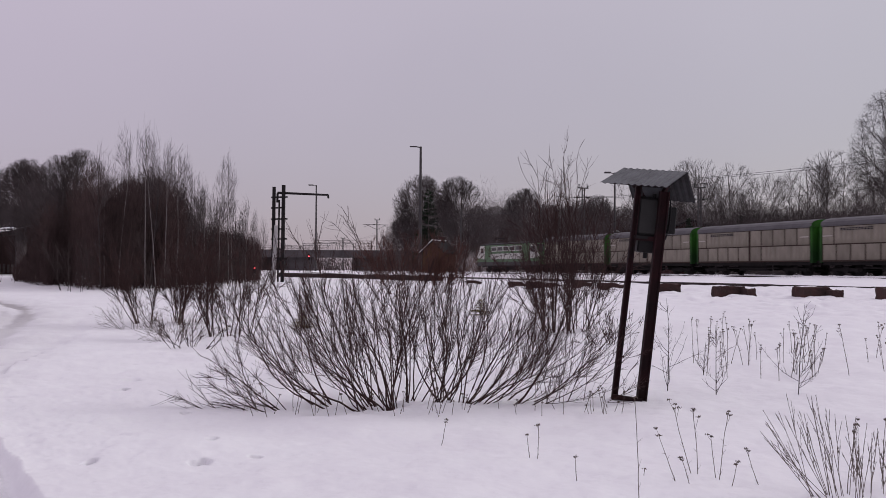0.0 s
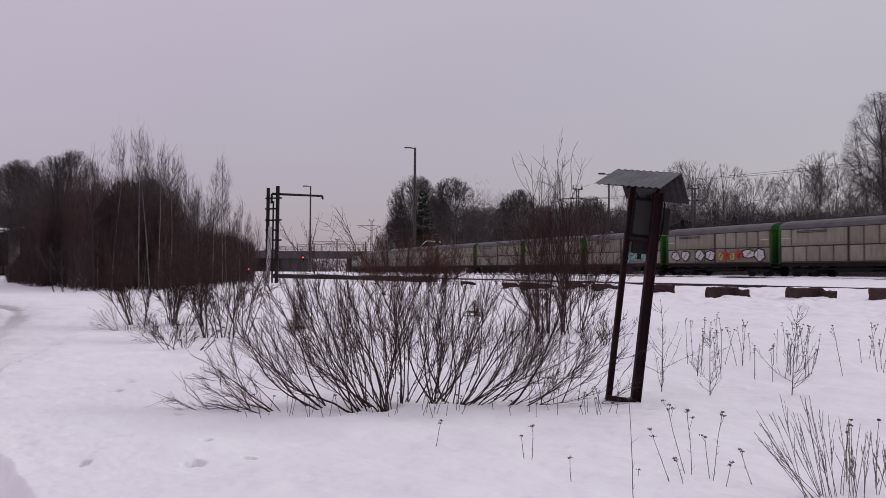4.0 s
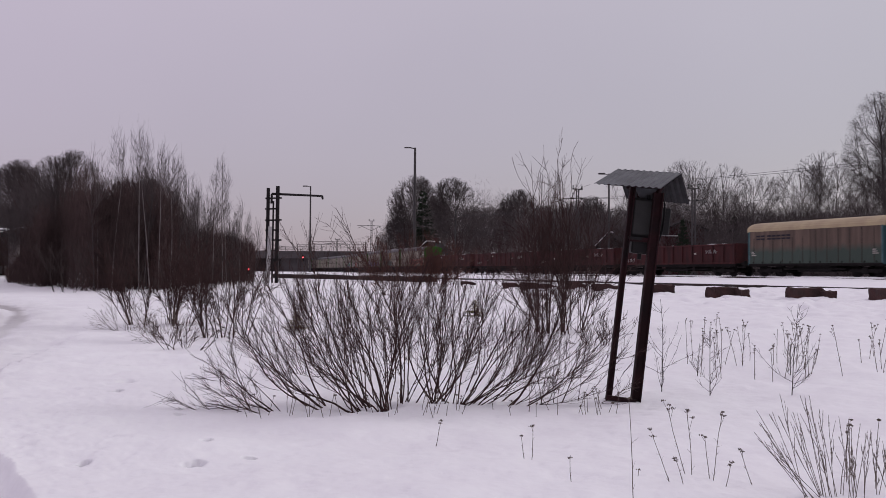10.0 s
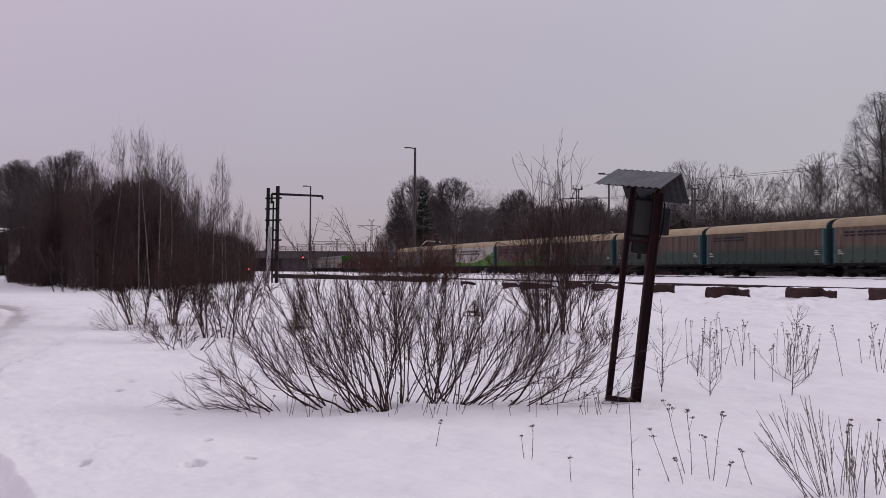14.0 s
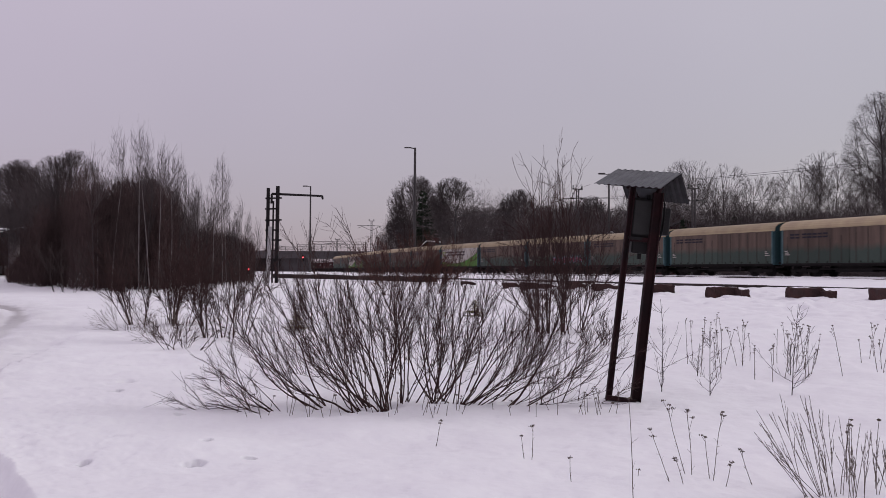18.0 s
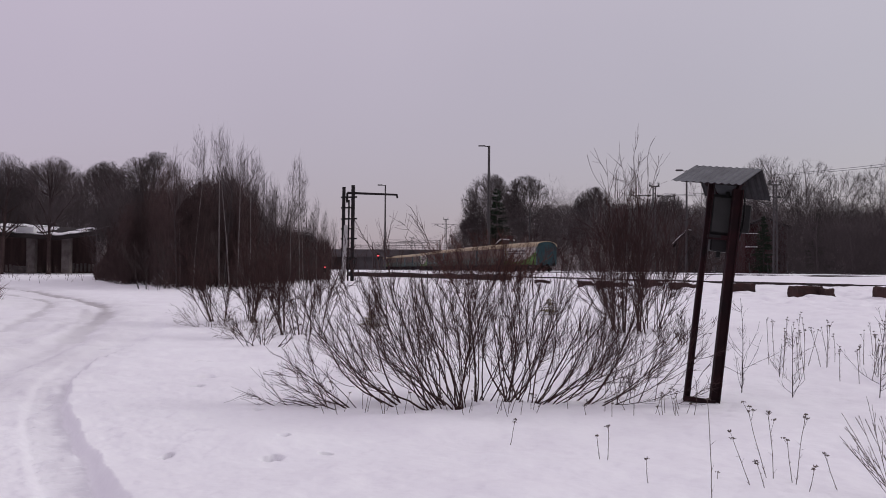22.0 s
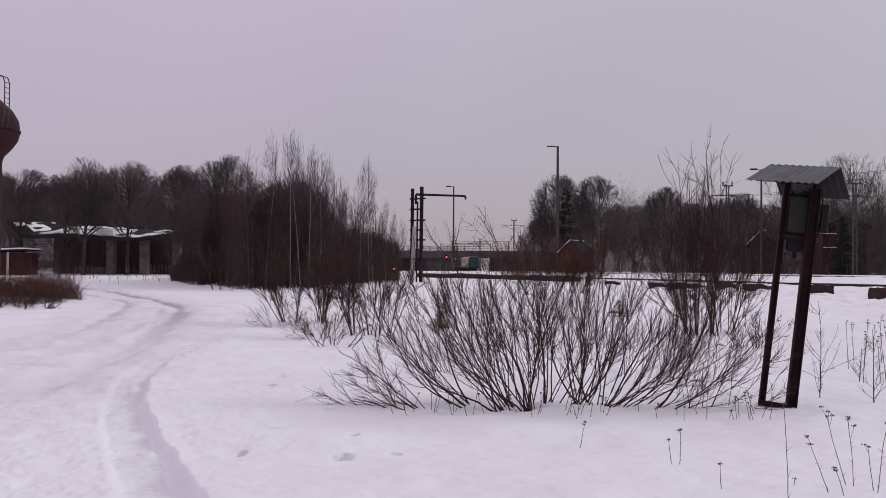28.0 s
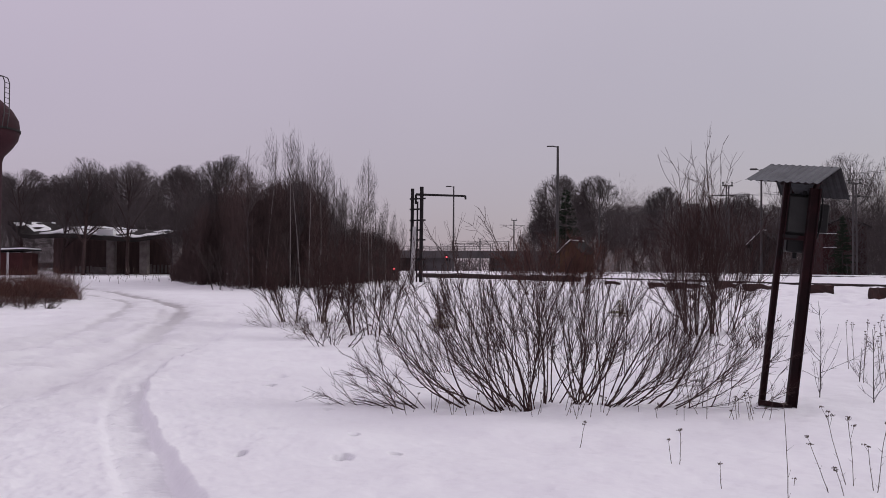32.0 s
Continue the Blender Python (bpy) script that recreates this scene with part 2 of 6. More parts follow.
def box(bm, x0, x1, y0, y1, z0, z1, bevel=0.0):
    r = bmesh.ops.create_cube(bm, size=1.0, matrix=Matrix.Translation(((x0 + x1) / 2, (y0 + y1) / 2, (z0 + z1) / 2)) @ Matrix.Diagonal((x1 - x0, y1 - y0, z1 - z0, 1)))
    if bevel:
        edges = list({e for v in r["verts"] for e in v.link_edges})
        bmesh.ops.bevel(bm, geom=edges, offset=bevel, segments=1, affect="EDGES")
    return bm


def bar(bm, a, b, r0, r1=None, sides=8):
    """A round bar from a to b."""
    a, b = Vector(a), Vector(b)
    d = b - a
    m = Matrix.Translation((a + b) / 2) @ d.to_track_quat("Z", "Y").to_matrix().to_4x4()
    bmesh.ops.create_cone(bm, cap_ends=True, segments=sides, radius1=r0, radius2=r0 if r1 is None else r1, depth=d.length, matrix=m)
    return bm


def beam(bm, a, b, w, t):
    """A square bar from a to b, w across and t deep."""
    a, b = Vector(a), Vector(b)
    d = b - a
    m = Matrix.Translation((a + b) / 2) @ d.to_track_quat("Z", "Y").to_matrix().to_4x4() @ Matrix.Diagonal((w, t, d.length, 1))
    bmesh.ops.create_cube(bm, size=1.0, matrix=m)
    return bm


def prism(bm, outline, y0, y1):
    """An outline in x and z, pushed from y0 to y1."""
    lo = [bm.verts.new((x, y0, z)) for x, z in outline]
    hi = [bm.verts.new((x, y1, z)) for x, z in outline]
    k = len(lo)
    bm.faces.new(lo)
    bm.faces.new(hi[::-1])
    for i in range(k):
        bm.faces.new((lo[i], hi[i], hi[(i + 1) % k], lo[(i + 1) % k]))
    bmesh.ops.recalc_face_normals(bm, faces=bm.faces)
    return bm


def mesh_from(name, verts, faces, material, smooth=False):
    me = bpy.data.meshes.new(name)
    me.from_pydata(verts.tolist(), [], faces.tolist())
    me.materials.append(material)
    if smooth:
        me.shade_smooth()
    return me


def B():
    return bmesh.new()


# ---- lie of the land ----
def lattice(x, y, seed):
    v = np.sin(x * 127.1 + y * 311.7 + seed * 74.7) * 43758.5453
    return v - np.floor(v)


def ripple(x, y, seed=0):
    """Smooth noise from -1 to 1."""
    xi, yi = np.floor(x), np.floor(y)
    fx, fy = x - xi, y - yi
    fx, fy = fx * fx * (3 - 2 * fx), fy * fy * (3 - 2 * fy)
    a, b = lattice(xi, yi, seed), lattice(xi + 1, yi, seed)
    c, d = lattice(xi, yi + 1, seed), lattice(xi + 1, yi + 1, seed)
    return 2 * ((a * (1 - fx) + b * fx) * (1 - fy) + (c * (1 - fx) + d * fx) * fy) - 1


def lie(x, y):
    """The plain height of the ground: level round the camera, rising to the railway."""
    p = 0.3665 * y + 0.930 * x
    q = np.maximum(p, 0.28 * y)
    return 0.0337 * np.clip(q - 5.4, 0, 27.6) + 0.0246 * (np.clip(q, 33, 46) - 33)


def near_line(x, y, pts):
    """Distance to a line of points, the side (positive to its right) and the way along it."""
    best = np.full(x.shape, 1e9)
    side = np.zeros(x.shape)
    along = np.zeros(x.shape)
    run = 0.0
    for (ax, ay), (bx, by) in zip(pts, pts[1:]):
        dx, dy = bx - ax, by - ay
        ll = math.hypot(dx, dy)
        t = np.clip(((x - ax) * dx + (y - ay) * dy) / ll ** 2, 0, 1)
        px, py = x - ax - t * dx, y - ay - t * dy
        dist = np.hypot(px, py)
        s = np.sign(px * dy - py * dx)
        closer = dist < best
        best = np.where(closer, dist, best)
        side = np.where(closer, s, side)
        along = np.where(closer, run + t * ll, along)
        run += ll
    return best, side, along


def smooth_line(pts, n=8):
    """A gentle curve through the points."""
    out = []
    pts = [pts[0]] + list(pts) + [pts[-1]]
    for i in range(1, len(pts) - 2):
        p0, p1, p2, p3 = (np.array(pts[i + k], float) for k in (-1, 0, 1, 2))
        for t in np.linspace(0, 1, n, endpoint=False):
            out.append(tuple(0.5 * (2 * p1 + (p2 - p0) * t + (2 * p0 - 5 * p1 + 4 * p2 - p3) * t ** 2 + (3 * p1 - p0 - 3 * p2 + p3) * t ** 3)))
    out.append(tuple(pts[-1]))
    return out


RUT_A = smooth_line([(-6.9, 5.5), (-6.65, 8.4), (-6.7, 10.0), (-7.04, 11.41), (-7.52, 12.92), (-8.13, 14.87), (-9.0, 17.6), (-10.46, 21.62), (-12.17, 26.09), (-13.77, 29.72), (-15.99, 33.49), (-18.53, 37.19), (-21.98, 41.75), (-26.26, 46.73), (-30.47, 50.96), (-38, 58)])
RUT_B = smooth_line([(-9.0, 9.0), (-8.95, 12.0), (-9.19, 14.2), (-9.55, 15.44), (-10.11, 17.35), (-10.6, 19.39), (-11.25, 22.2), (-12.4, 25.6), (-14.2, 29.2)])
RUT_C = smooth_line([(-10.2, 11.5), (-10.3, 15.4), (-11.19, 17.88), (-11.99, 20.33), (-13.05, 23.24), (-14.6, 27.02), (-16.2, 30.6), (-18.4, 34.6), (-21.5, 38.4), (-24.5, 41.6), (-30, 46.5)])
RUT_D = smooth_line([(-5.9, 11.8), (-6.6, 13.4), (-7.25, 15.6), (-8.1, 18.4), (-9.3, 22.4), (-10.6, 26.0)])
TYRE = smooth_line([(-0.6, 1.5), (-1.6, 3.6), (-2.81, 5.65), (-3.50, 6.80), (-4.30, 8.10), (-5.05, 9.45), (-5.72, 10.95), (-6.35, 12.6), (-6.95, 14.6), (-7.75, 17.6), (-9.0, 22.6)])


def snow_height(x, y):
    z = lie(x, y)
    r = np.hypot(x, y)
    fade = np.clip(1.3 - r / 120, 0, 1)
    z = z + fade * (0.05 * ripple(x * 0.35, y * 0.35, 1) + 0.040 * ripple(x * 0.9, y * 0.9, 2) + 0.022 * ripple(x * 2.3, y * 2.3, 3) + 0.011 * ripple(x * 6, y * 6, 4) + 0.004 * ripple(x * 15, y * 15, 14))
    far_lumps = np.clip((r - 9) / 6, 0, 1) * np.clip((60 - r) / 25, 0, 1)
    z = z + far_lumps * (0.030 * ripple(x * 1.1, y * 1.1, 36) + 0.020 * np.abs(ripple(x * 2.3, y * 2.0, 37)))
    near = np.clip(1.6 - r / 14, 0, 1)
    left = np.clip((-x - 1.6) / 2.0, 0.12, 1)
    z = z + near * left * (0.012 * ripple(x * 6, y * 6, 30) + 0.012 * np.abs(ripple(x * 12, y * 12, 31)) + 0.007 * ripple(x * 25, y * 25, 32))
    for line, depth, width in ((RUT_A, 0.055, 0.34), (RUT_B, 0.032, 0.26), (RUT_C, 0.036, 0.26), (RUT_D, 0.022, 0.22)):
        d, s, a = near_line(x, y, line)
        d = d + 0.07 * ripple(x * 1.1, y * 1.1, 33)
        z = z - depth * np.exp(-(d / width) ** 4) + 0.016 * np.exp(-((d - 0.55) / 0.15) ** 2) * (0.6 + 0.5 * ripple(x * 1.3, y * 1.3, 5))
        z = z + near * 0.02 * np.exp(-(d / width) ** 2) * ripple(x * 6, y * 6, 8)
    # one fresh tyre track with its tread, and the bank thrown up on its outer side
    d, s, a = near_line(x, y, TYRE)
    half = 0.19
    off = d * s + 0.025 * ripple(x * 2.5, y * 2.5, 6)
    wide = np.interp(a, [4.0, 8.5], [0.12, 0.06])
    press = np.clip((17.0 - a) / 8, 0.12, 1)
    lo = 1 / (1 + np.exp(np.clip((-half - off) / 0.022, -50, 50)))
    up = np.clip((off - half) / wide + 0.12 * ripple(x * 5, y * 5, 34), 0, 1)
    up = up * up * (3 - 2 * up)
    z = z - 0.042 * press * lo * (1 - up) + 0.075 * press * up * np.exp(-np.maximum(off - half - wide, 0) / 0.8) * (1 + 0.4 * ripple(x * 2.4, y * 2.4, 16))
    z = z + 0.020 * press * np.tanh(2.0 * np.sin(a * 52 + 6.0 * np.abs(off + 0.05))) * np.clip((half - 0.015 - np.abs(off)) / 0.03, 0, 1)
    # the shoulder of the tyre leaves a row of lugs on the inner side
    z = z - 0.018 * press * np.exp(-((off + half - 0.03) / 0.035) ** 2) * np.clip(0.3 + np.sin(a * 52), 0, 1)
    for fx, fy, rr in FEET:
        dd = np.hypot((x - fx) / 1.25, (y - fy) * 0.8) + 0.012 * ripple(x * 22, y * 22, 35)
        z = z - (0.17 if rr < 0.08 else 0.07) * np.exp(-(dd / rr) ** 10)
    # trodden ground between the wheel tracks
    d, s, a = near_line(x, y, RUT_A)
    z = z + 0.03 * np.clip(1 - np.abs(d - 1.2) / 1.6, 0, 1) * ripple(x * 4, y * 4, 15)
    # snow thrown up and trodden along the siding
    p = 0.3665 * y + 0.930 * x
    band = np.clip((p - 15.0) / 5, 0, 1) * np.clip((29.2 - p) / 1.5, 0, 1) * np.clip((70 - r) / 20, 0, 1)
    z = z + band * (0.05 * ripple(x * 1.1, y * 1.1, 41) + 0.075 * np.abs(ripple(x * 2.3, y * 1.6, 42)) + 0.035 * ripple(x * 4.5, y * 3.2, 43))
    # an uneven heap at the road's far side
    z = z + 0.40 * np.exp(-(((x + 23.5) / 3.4) ** 2 + ((y - 31.5) / 3.6) ** 2)) * (1 + 0.3 * ripple(x, y, 9))
    return z


FEET = [(-0.62, 10.12, 0.16), (-0.12, 10.2, 0.13), (0.2, 10.25, 0.12), (-0.95, 10.2, 0.10), (0.74, 10.3, 0.09), (-2.74, 7.03, 0.048), (-1.91, 7.07, 0.062), (-1.99, 7.73, 0.035), (-1.53, 7.32, 0.04), (-2.71, 9.52, 0.04), (-3.9, 11.0, 0.05), (-4.2, 12.2, 0.09), (-4.9, 14.0, 0.1),
        (-5.3, 15.6, 0.11), (-5.9, 17.2, 0.12), (-6.5, 19.0, 0.12), (-7.2, 20.8, 0.12), (-8.1, 22.5, 0.12)]


def build_ground():
    sector = np.radians(np.concatenate([np.arange(-180, -42, 3.0), np.arange(-42, 31, 0.125), np.arange(31, 180, 3.0)]))
    rings = np.concatenate([[0.0], np.geomspace(0.9, 2.95, 25), np.geomspace(3, 13, 430), np.geomspace(13.1, 60, 320), np.geomspace(62, 3500, 50)])
    aa, rr = np.meshgrid(sector, rings)
    x, y = rr * np.sin(aa), rr * np.cos(aa)
    z = snow_height(x, y)
    verts = np.stack([x, y, z], -1).reshape(-1, 3)
    k, n = len(sector), len(rings)
    i = np.arange(n - 1)[:, None] * k + np.arange(k)[None]
    j = np.arange(n - 1)[:, None] * k + (np.arange(k)[None] + 1) % k
    faces = np.stack([i, j, j + k, i + k], -1).reshape(-1, 4)
    me = mesh_from("ground", verts, faces, SNOW, True)
    # how far the snow is greyed: slush in the ruts, and shading painted into them
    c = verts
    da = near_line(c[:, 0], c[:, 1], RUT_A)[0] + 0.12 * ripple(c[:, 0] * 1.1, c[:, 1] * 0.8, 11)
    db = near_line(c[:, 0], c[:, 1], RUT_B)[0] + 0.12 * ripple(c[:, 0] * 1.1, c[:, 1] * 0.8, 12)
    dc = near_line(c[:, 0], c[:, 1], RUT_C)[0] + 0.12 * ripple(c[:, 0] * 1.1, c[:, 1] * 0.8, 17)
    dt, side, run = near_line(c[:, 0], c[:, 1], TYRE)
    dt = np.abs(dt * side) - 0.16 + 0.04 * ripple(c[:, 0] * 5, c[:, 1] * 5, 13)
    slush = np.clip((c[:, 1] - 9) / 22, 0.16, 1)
    greyed = np.maximum.reduce([slush * np.clip((0.40 - da) / 0.3, 0, 1), 0.55 * slush * np.clip((0.36 - db) / 0.25, 0, 1), 0.7 * slush * np.clip((0.34 - dc) / 0.25, 0, 1), 0.06 * np.clip(-dt / 0.08, 0, 1) * np.clip((15 - run) / 6, 0, 1)])
    # the trodden snow between the wheel tracks is a little greyer too
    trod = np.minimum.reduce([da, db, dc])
    greyed = np.maximum(greyed, 0.26 * np.clip((1.9 - trod) / 1.3, 0, 1) * (0.75 + 0.4 * ripple(c[:, 0] * 1.7, c[:, 1] * 1.3, 18)))
    me.attributes.new("rut_tone", "FLOAT", "POINT").data.foreach_set("value", greyed.astype(np.float32))
    return tagged(new("ground", me), "trampled wet snow field with tyre ruts and footprints", "snow", kind="structure")


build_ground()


# ---- railway ----
PITCH_1, PITCH_RED, PITCH_3 = 14.0, 17.66, 13.73
TURN = math.radians(21.51)
RAIL_Z = 1.2
SIDE = 1.45


def track_point(s):
    """The main track's centre line: straight, then bending slightly to the right. s: metres along it. Returns x, y and heading."""
    x0, y0 = 51.6 + SIDE * math.cos(TURN), SIDE * math.sin(TURN)
    bend, arc = 135.0, 70.0
    radius = 400.0
    if s <= bend:
        return x0 - s * math.sin(TURN), y0 + s * math.cos(TURN), TURN
    bx, by = x0 - bend * math.sin(TURN), y0 + bend * math.cos(TURN)
    u = min(s - bend, arc)
    h = TURN - u / radius
    x = bx - radius * (math.cos(h) - math.cos(TURN))
    y = by + radius * (math.sin(TURN) - math.sin(h))
    # then it eases to the left, and turns away behind the road bridge
    for length, turn in ((78.0, 700.0), (1e6, 230.0)):
        w = min(max(s - bend - u, 0.0), length)
        g = h + w / turn
        x, y, h = x + turn * (math.cos(g) - math.cos(h)), y + turn * (math.sin(g) - math.sin(h)), g
        u += w
    return x, y, h


def along(s, off=0.0):
    """A place off metres to the far side of the main track, s metres along it."""
    x, y, h = track_point(s)
    return x + off * math.cos(h), y + off * math.sin(h)


def build_rail(name, side, s0, s1, z, label, top, step=5.0):
    """One rail with foot, web and head, following the ground line."""
    prof = [(-0.06, 0), (0.06, 0), (0.015, 0.04), (0.015, 0.11), (0.036, 0.12), (0.036, 0.16), (-0.036, 0.16), (-0.036, 0.12), (-0.015, 0.11), (-0.015, 0.04)]
    ss = np.arange(s0, s1 + step, step)
    verts, faces = [], []
    for i, s in enumerate(ss):
        x, y = along(s, side)
        h = track_point(s)[2]
        zz = z(x, y)
        for a, b in prof:
            verts.append((x + a * math.cos(h), y + a * math.sin(h), zz + b))
    k = len(prof)
    for i in range(len(ss) - 1):
        for j in range(k):
            faces.append((i * k + j, i * k + (j + 1) % k, (i + 1) * k + (j + 1) % k, (i + 1) * k + j))
    me = mesh_from(name, np.array(verts), np.array(faces), top)
    return tagged(new(name, me), label, "rail", kind="structure")


for off in (-0.76, 0.76):
    build_rail("main_rail", off, -60, 420, lambda x, y: RAIL_Z - 0.16, "worn steel rail bedded in snow beneath the train", RAIL)
# sidings nearer the camera: one rail stands dark above the snow, its mate and the next track are nearly buried
build_rail("siding_rail", -19.4, -30, 150, lambda x, y: lie(x, y) - 0.070, "dark steel rail standing out of the snow", RAIL)
build_rail("siding_rail", -17.88, -30, 150, lambda x, y: lie(x, y) - 0.135, "dark steel rail nearly buried in snow", RAIL)
for off in (-6.26, -4.74):
    build_rail("middle_rail", off, -30, 200, lambda x, y: lie(x, y) - 0.13, "steel rail nearly buried in snow", RAIL)

# ---- wagons ----
UNITS = 14.0


def bogie_mesh():
    bm = B()
    for y in (-1.02, 1.02):
        box(bm, -1.35, 1.35, y - 0.06, y + 0.06, 0.38, 0.62, 0.02)
        for x in (-0.95, 0.95):
            box(bm, x - 0.16, x + 0.16, y - 0.10, y + 0.10, 0.30, 0.58, 0.02)
        box(bm, -0.25, 0.25, y - 0.1, y + 0.1, 0.28, 0.7, 0.02)
    box(bm, -0.2, 0.2, -1.0, 1.0, 0.45, 0.75)
    me = bpy.data.meshes.new("bogie_frame")
    bm.to_mesh(me)
    bm.free()
    me.materials.append(UNDER)
    return me


def wheelset_mesh():
    bm = B()
    for y in (-0.76, 0.76):
        bar(bm, (0, y - 0.07, 0.46), (0, y + 0.07, 0.46), 0.46, sides=20)
        bar(bm, (0, y - 0.085, 0.46), (0, y + 0.085, 0.46), 0.13, sides=10)
    bar(bm, (0, -1.0, 0.46), (0, 1.0, 0.46), 0.08, sides=8)
    me = bpy.data.meshes.new("wheelset")
    bm.to_mesh(me)
    bm.free()
    me.materials.append(UNDER)
    return me


BOGIE, WHEELSET = bogie_mesh(), wheelset_mesh()


def running_gear(wagon, half, label="black grimy bogie"):
    for x in (-half, half):
        b = share("bogie", BOGIE, wagon, pose(x, 0, 0), label)
        for dx in (-0.95, 0.95):
            share("wheelset", WHEELSET, b, pose(dx, 0, 0))
    bm = B()
    box(bm, -half - 1.8, half + 1.8, -0.35, 0.35, 0.85, 1.05)
    for y in (-1.28, 1.28):
        box(bm, -half - 1.8, half + 1.8, y - 0.08, y + 0.08, 0.82, 1.08)
    box(bm, -1.6, 1.6, -1.1, -0.55, 0.42, 0.85, 0.03)
    box(bm, 0.4, 2.4, 0.5, 1.1, 0.45, 0.85, 0.03)
    bar(bm, (-half + 1.6, -1.15, 0.62), (half - 1.6, -1.15, 0.62), 0.05)
    part("underframe", bm, UNDER, wagon)


def buffers(wagon, end):
    for s in (-1, 1):
        for y in (-0.9, 0.9):
            bm = bar(B(), (s * end, y, 1.05), (s * (end + 0.42), y, 1.05), 0.09)
            bar(bm, (s * (end + 0.40), y, 1.05), (s * (end + 0.46), y, 1.05), 0.22, sides=12)
            part("buffer", bm, UNDER, wagon)
        bm = B()
        box(bm, min(s * end, s * (end + 0.45)), max(s * end, s * (end + 0.45)), -0.12, 0.12, 0.92, 1.12)
        part("coupler", bm, UNDER, wagon)


def roof_outline(w, z0, rise, steps=10):
    return [(-w * math.cos(math.pi * i / steps), z0 + rise * math.sin(math.pi * i / steps) ** 0.8) for i in range(steps + 1)]


def arch(bm, x0, x1, w, z0, rise, thick=0.05, steps=10):
    """A vaulted roof shell along x."""
    pts = roof_outline(w, z0, rise, steps)
    low = [(y * (1 - thick / w), z - thick) for y, z in pts][::-1]
    ring = pts + low
    a = [bm.verts.new((x0, y, z)) for y, z in ring]
    b = [bm.verts.new((x1, y, z)) for y, z in ring]
    k = len(ring)
    for i in range(k):
        bm.faces.new((a[i], a[(i + 1) % k], b[(i + 1) % k], b[i]))
    bm.faces.new(a[::-1])
    bm.faces.new(b)
    bmesh.ops.recalc_face_normals(bm, faces=bm.faces)
    return bm


def end_wall(bm, x, w, z0, z1, rise, thick=0.12):
    """A wagon's end with its vaulted top."""
    pts = [(-w, z0)] + [(y, z) for y, z in roof_outline(w, z1, rise - 0.06)] + [(w, z0)]
    a = [bm.verts.new((x - thick / 2, y, z)) for y, z in pts]
    b = [bm.verts.new((x + thick / 2, y, z)) for y, z in pts]
    k = len(pts)
    bm.faces.new(a)
    bm.faces.new(b[::-1])
    for i in range(k):
        bm.faces.new((a[i], b[i], b[(i + 1) % k], a[(i + 1) % k]))
    bmesh.ops.recalc_face_normals(bm, faces=bm.faces)
    return bm


def end_ribs(wall, x, w, z0, z1, material, thick=0.12, ribs=3, out=1):
    """Corner posts, upright ribs and a cross rail on a wagon's end. out: the way that it faces along x."""
    e = x + out * (thick / 2 + 0.07)
    x0, x1 = min(x + out * thick / 2, e), max(x + out * thick / 2, e)
    for y in (-w + 0.09, w - 0.09, *[(-w + 2 * w * (i + 1) / (ribs + 1)) for i in range(ribs)]):
        part("end_rib", box(B(), x0, x1, y - 0.07, y + 0.07, z0, z1 - 0.065), material, wall)
    part("end_rail", box(B(), x0, x1, -w + 0.02, w - 0.02, z1 - 0.06, z1 + 0.08), material, wall)


PANEL = {}


def panel_mesh(w, h, material):
    key = (round(w, 3), round(h, 3), material.name)
    if key not in PANEL:
        bm = box(B(), -w / 2, w / 2, -0.02, 0.02, -h / 2, h / 2, 0.012)
        me = bpy.data.meshes.new("panel")
        bm.to_mesh(me)
        bm.free()
        me.materials.append(material)
        PANEL[key] = me
    return PANEL[key]


def letters(wagon, x, z, height, widths, gap, material, name="lettering_bar", y=-SIDE - 0.028):
    """Plain bars in place of a maker's lettering."""
    for w in widths:
        if w > 0:
            bm = box(B(), x, x + w, y - 0.006, y, z, z + height * 0.34)
            box(bm, x, x + w, y - 0.006, y, z + height * 0.62, z + height)
            part(name, bm, material, wagon)
        x += abs(w) + gap


def spray(wagon, x0, x1, z0, z1, fills, seed, count=0, y=-SIDE - 0.034):
    """Painted scrawl: overlapping rounded patches of colour with an outline, plain shapes."""
    rng = random.Random(seed)
    n = count or max(4, int((x1 - x0) / 0.65))
    for i in range(n):
        cx = x0 + (i + 0.5) * (x1 - x0) / n
        hw, hh = (x1 - x0) / n * rng.uniform(0.5, 0.72), (z1 - z0) * rng.uniform(0.36, 0.52)
        cz = (z0 + z1) / 2 + rng.uniform(-0.1, 0.1) * (z1 - z0)
        k = 14
        wob = [rng.uniform(0.75, 1.1) for _ in range(k)]
        for j, (m, grow) in enumerate(((fills[0], 1.0), (fills[1 + i % (len(fills) - 1)], 0.78))):
            pts = [(cx + hw * grow * wob[a] * math.cos(2 * math.pi * a / k), cz + hh * grow * wob[a] * math.sin(2 * math.pi * a / k)) for a in range(k)]
            dy = y - 0.004 * j - 0.002 * (i % 2)
            part("spray_patch", prism(B(), pts, dy - 0.003, dy), m, wagon)
        bm = B()
        beam(bm, (cx - hw * 0.3, y - 0.014, cz - hh * 0.5), (cx + hw * rng.uniform(-0.3, 0.4), y - 0.014, cz + hh * 0.5), 0.06, 0.012)
        beam(bm, (cx - hw * 0.2, y - 0.016, cz), (cx + hw * 0.45, y - 0.016, cz + hh * rng.uniform(-0.3, 0.3)), 0.06, 0.012)
        part("spray_stroke", bm, PAINTS[6], wagon)


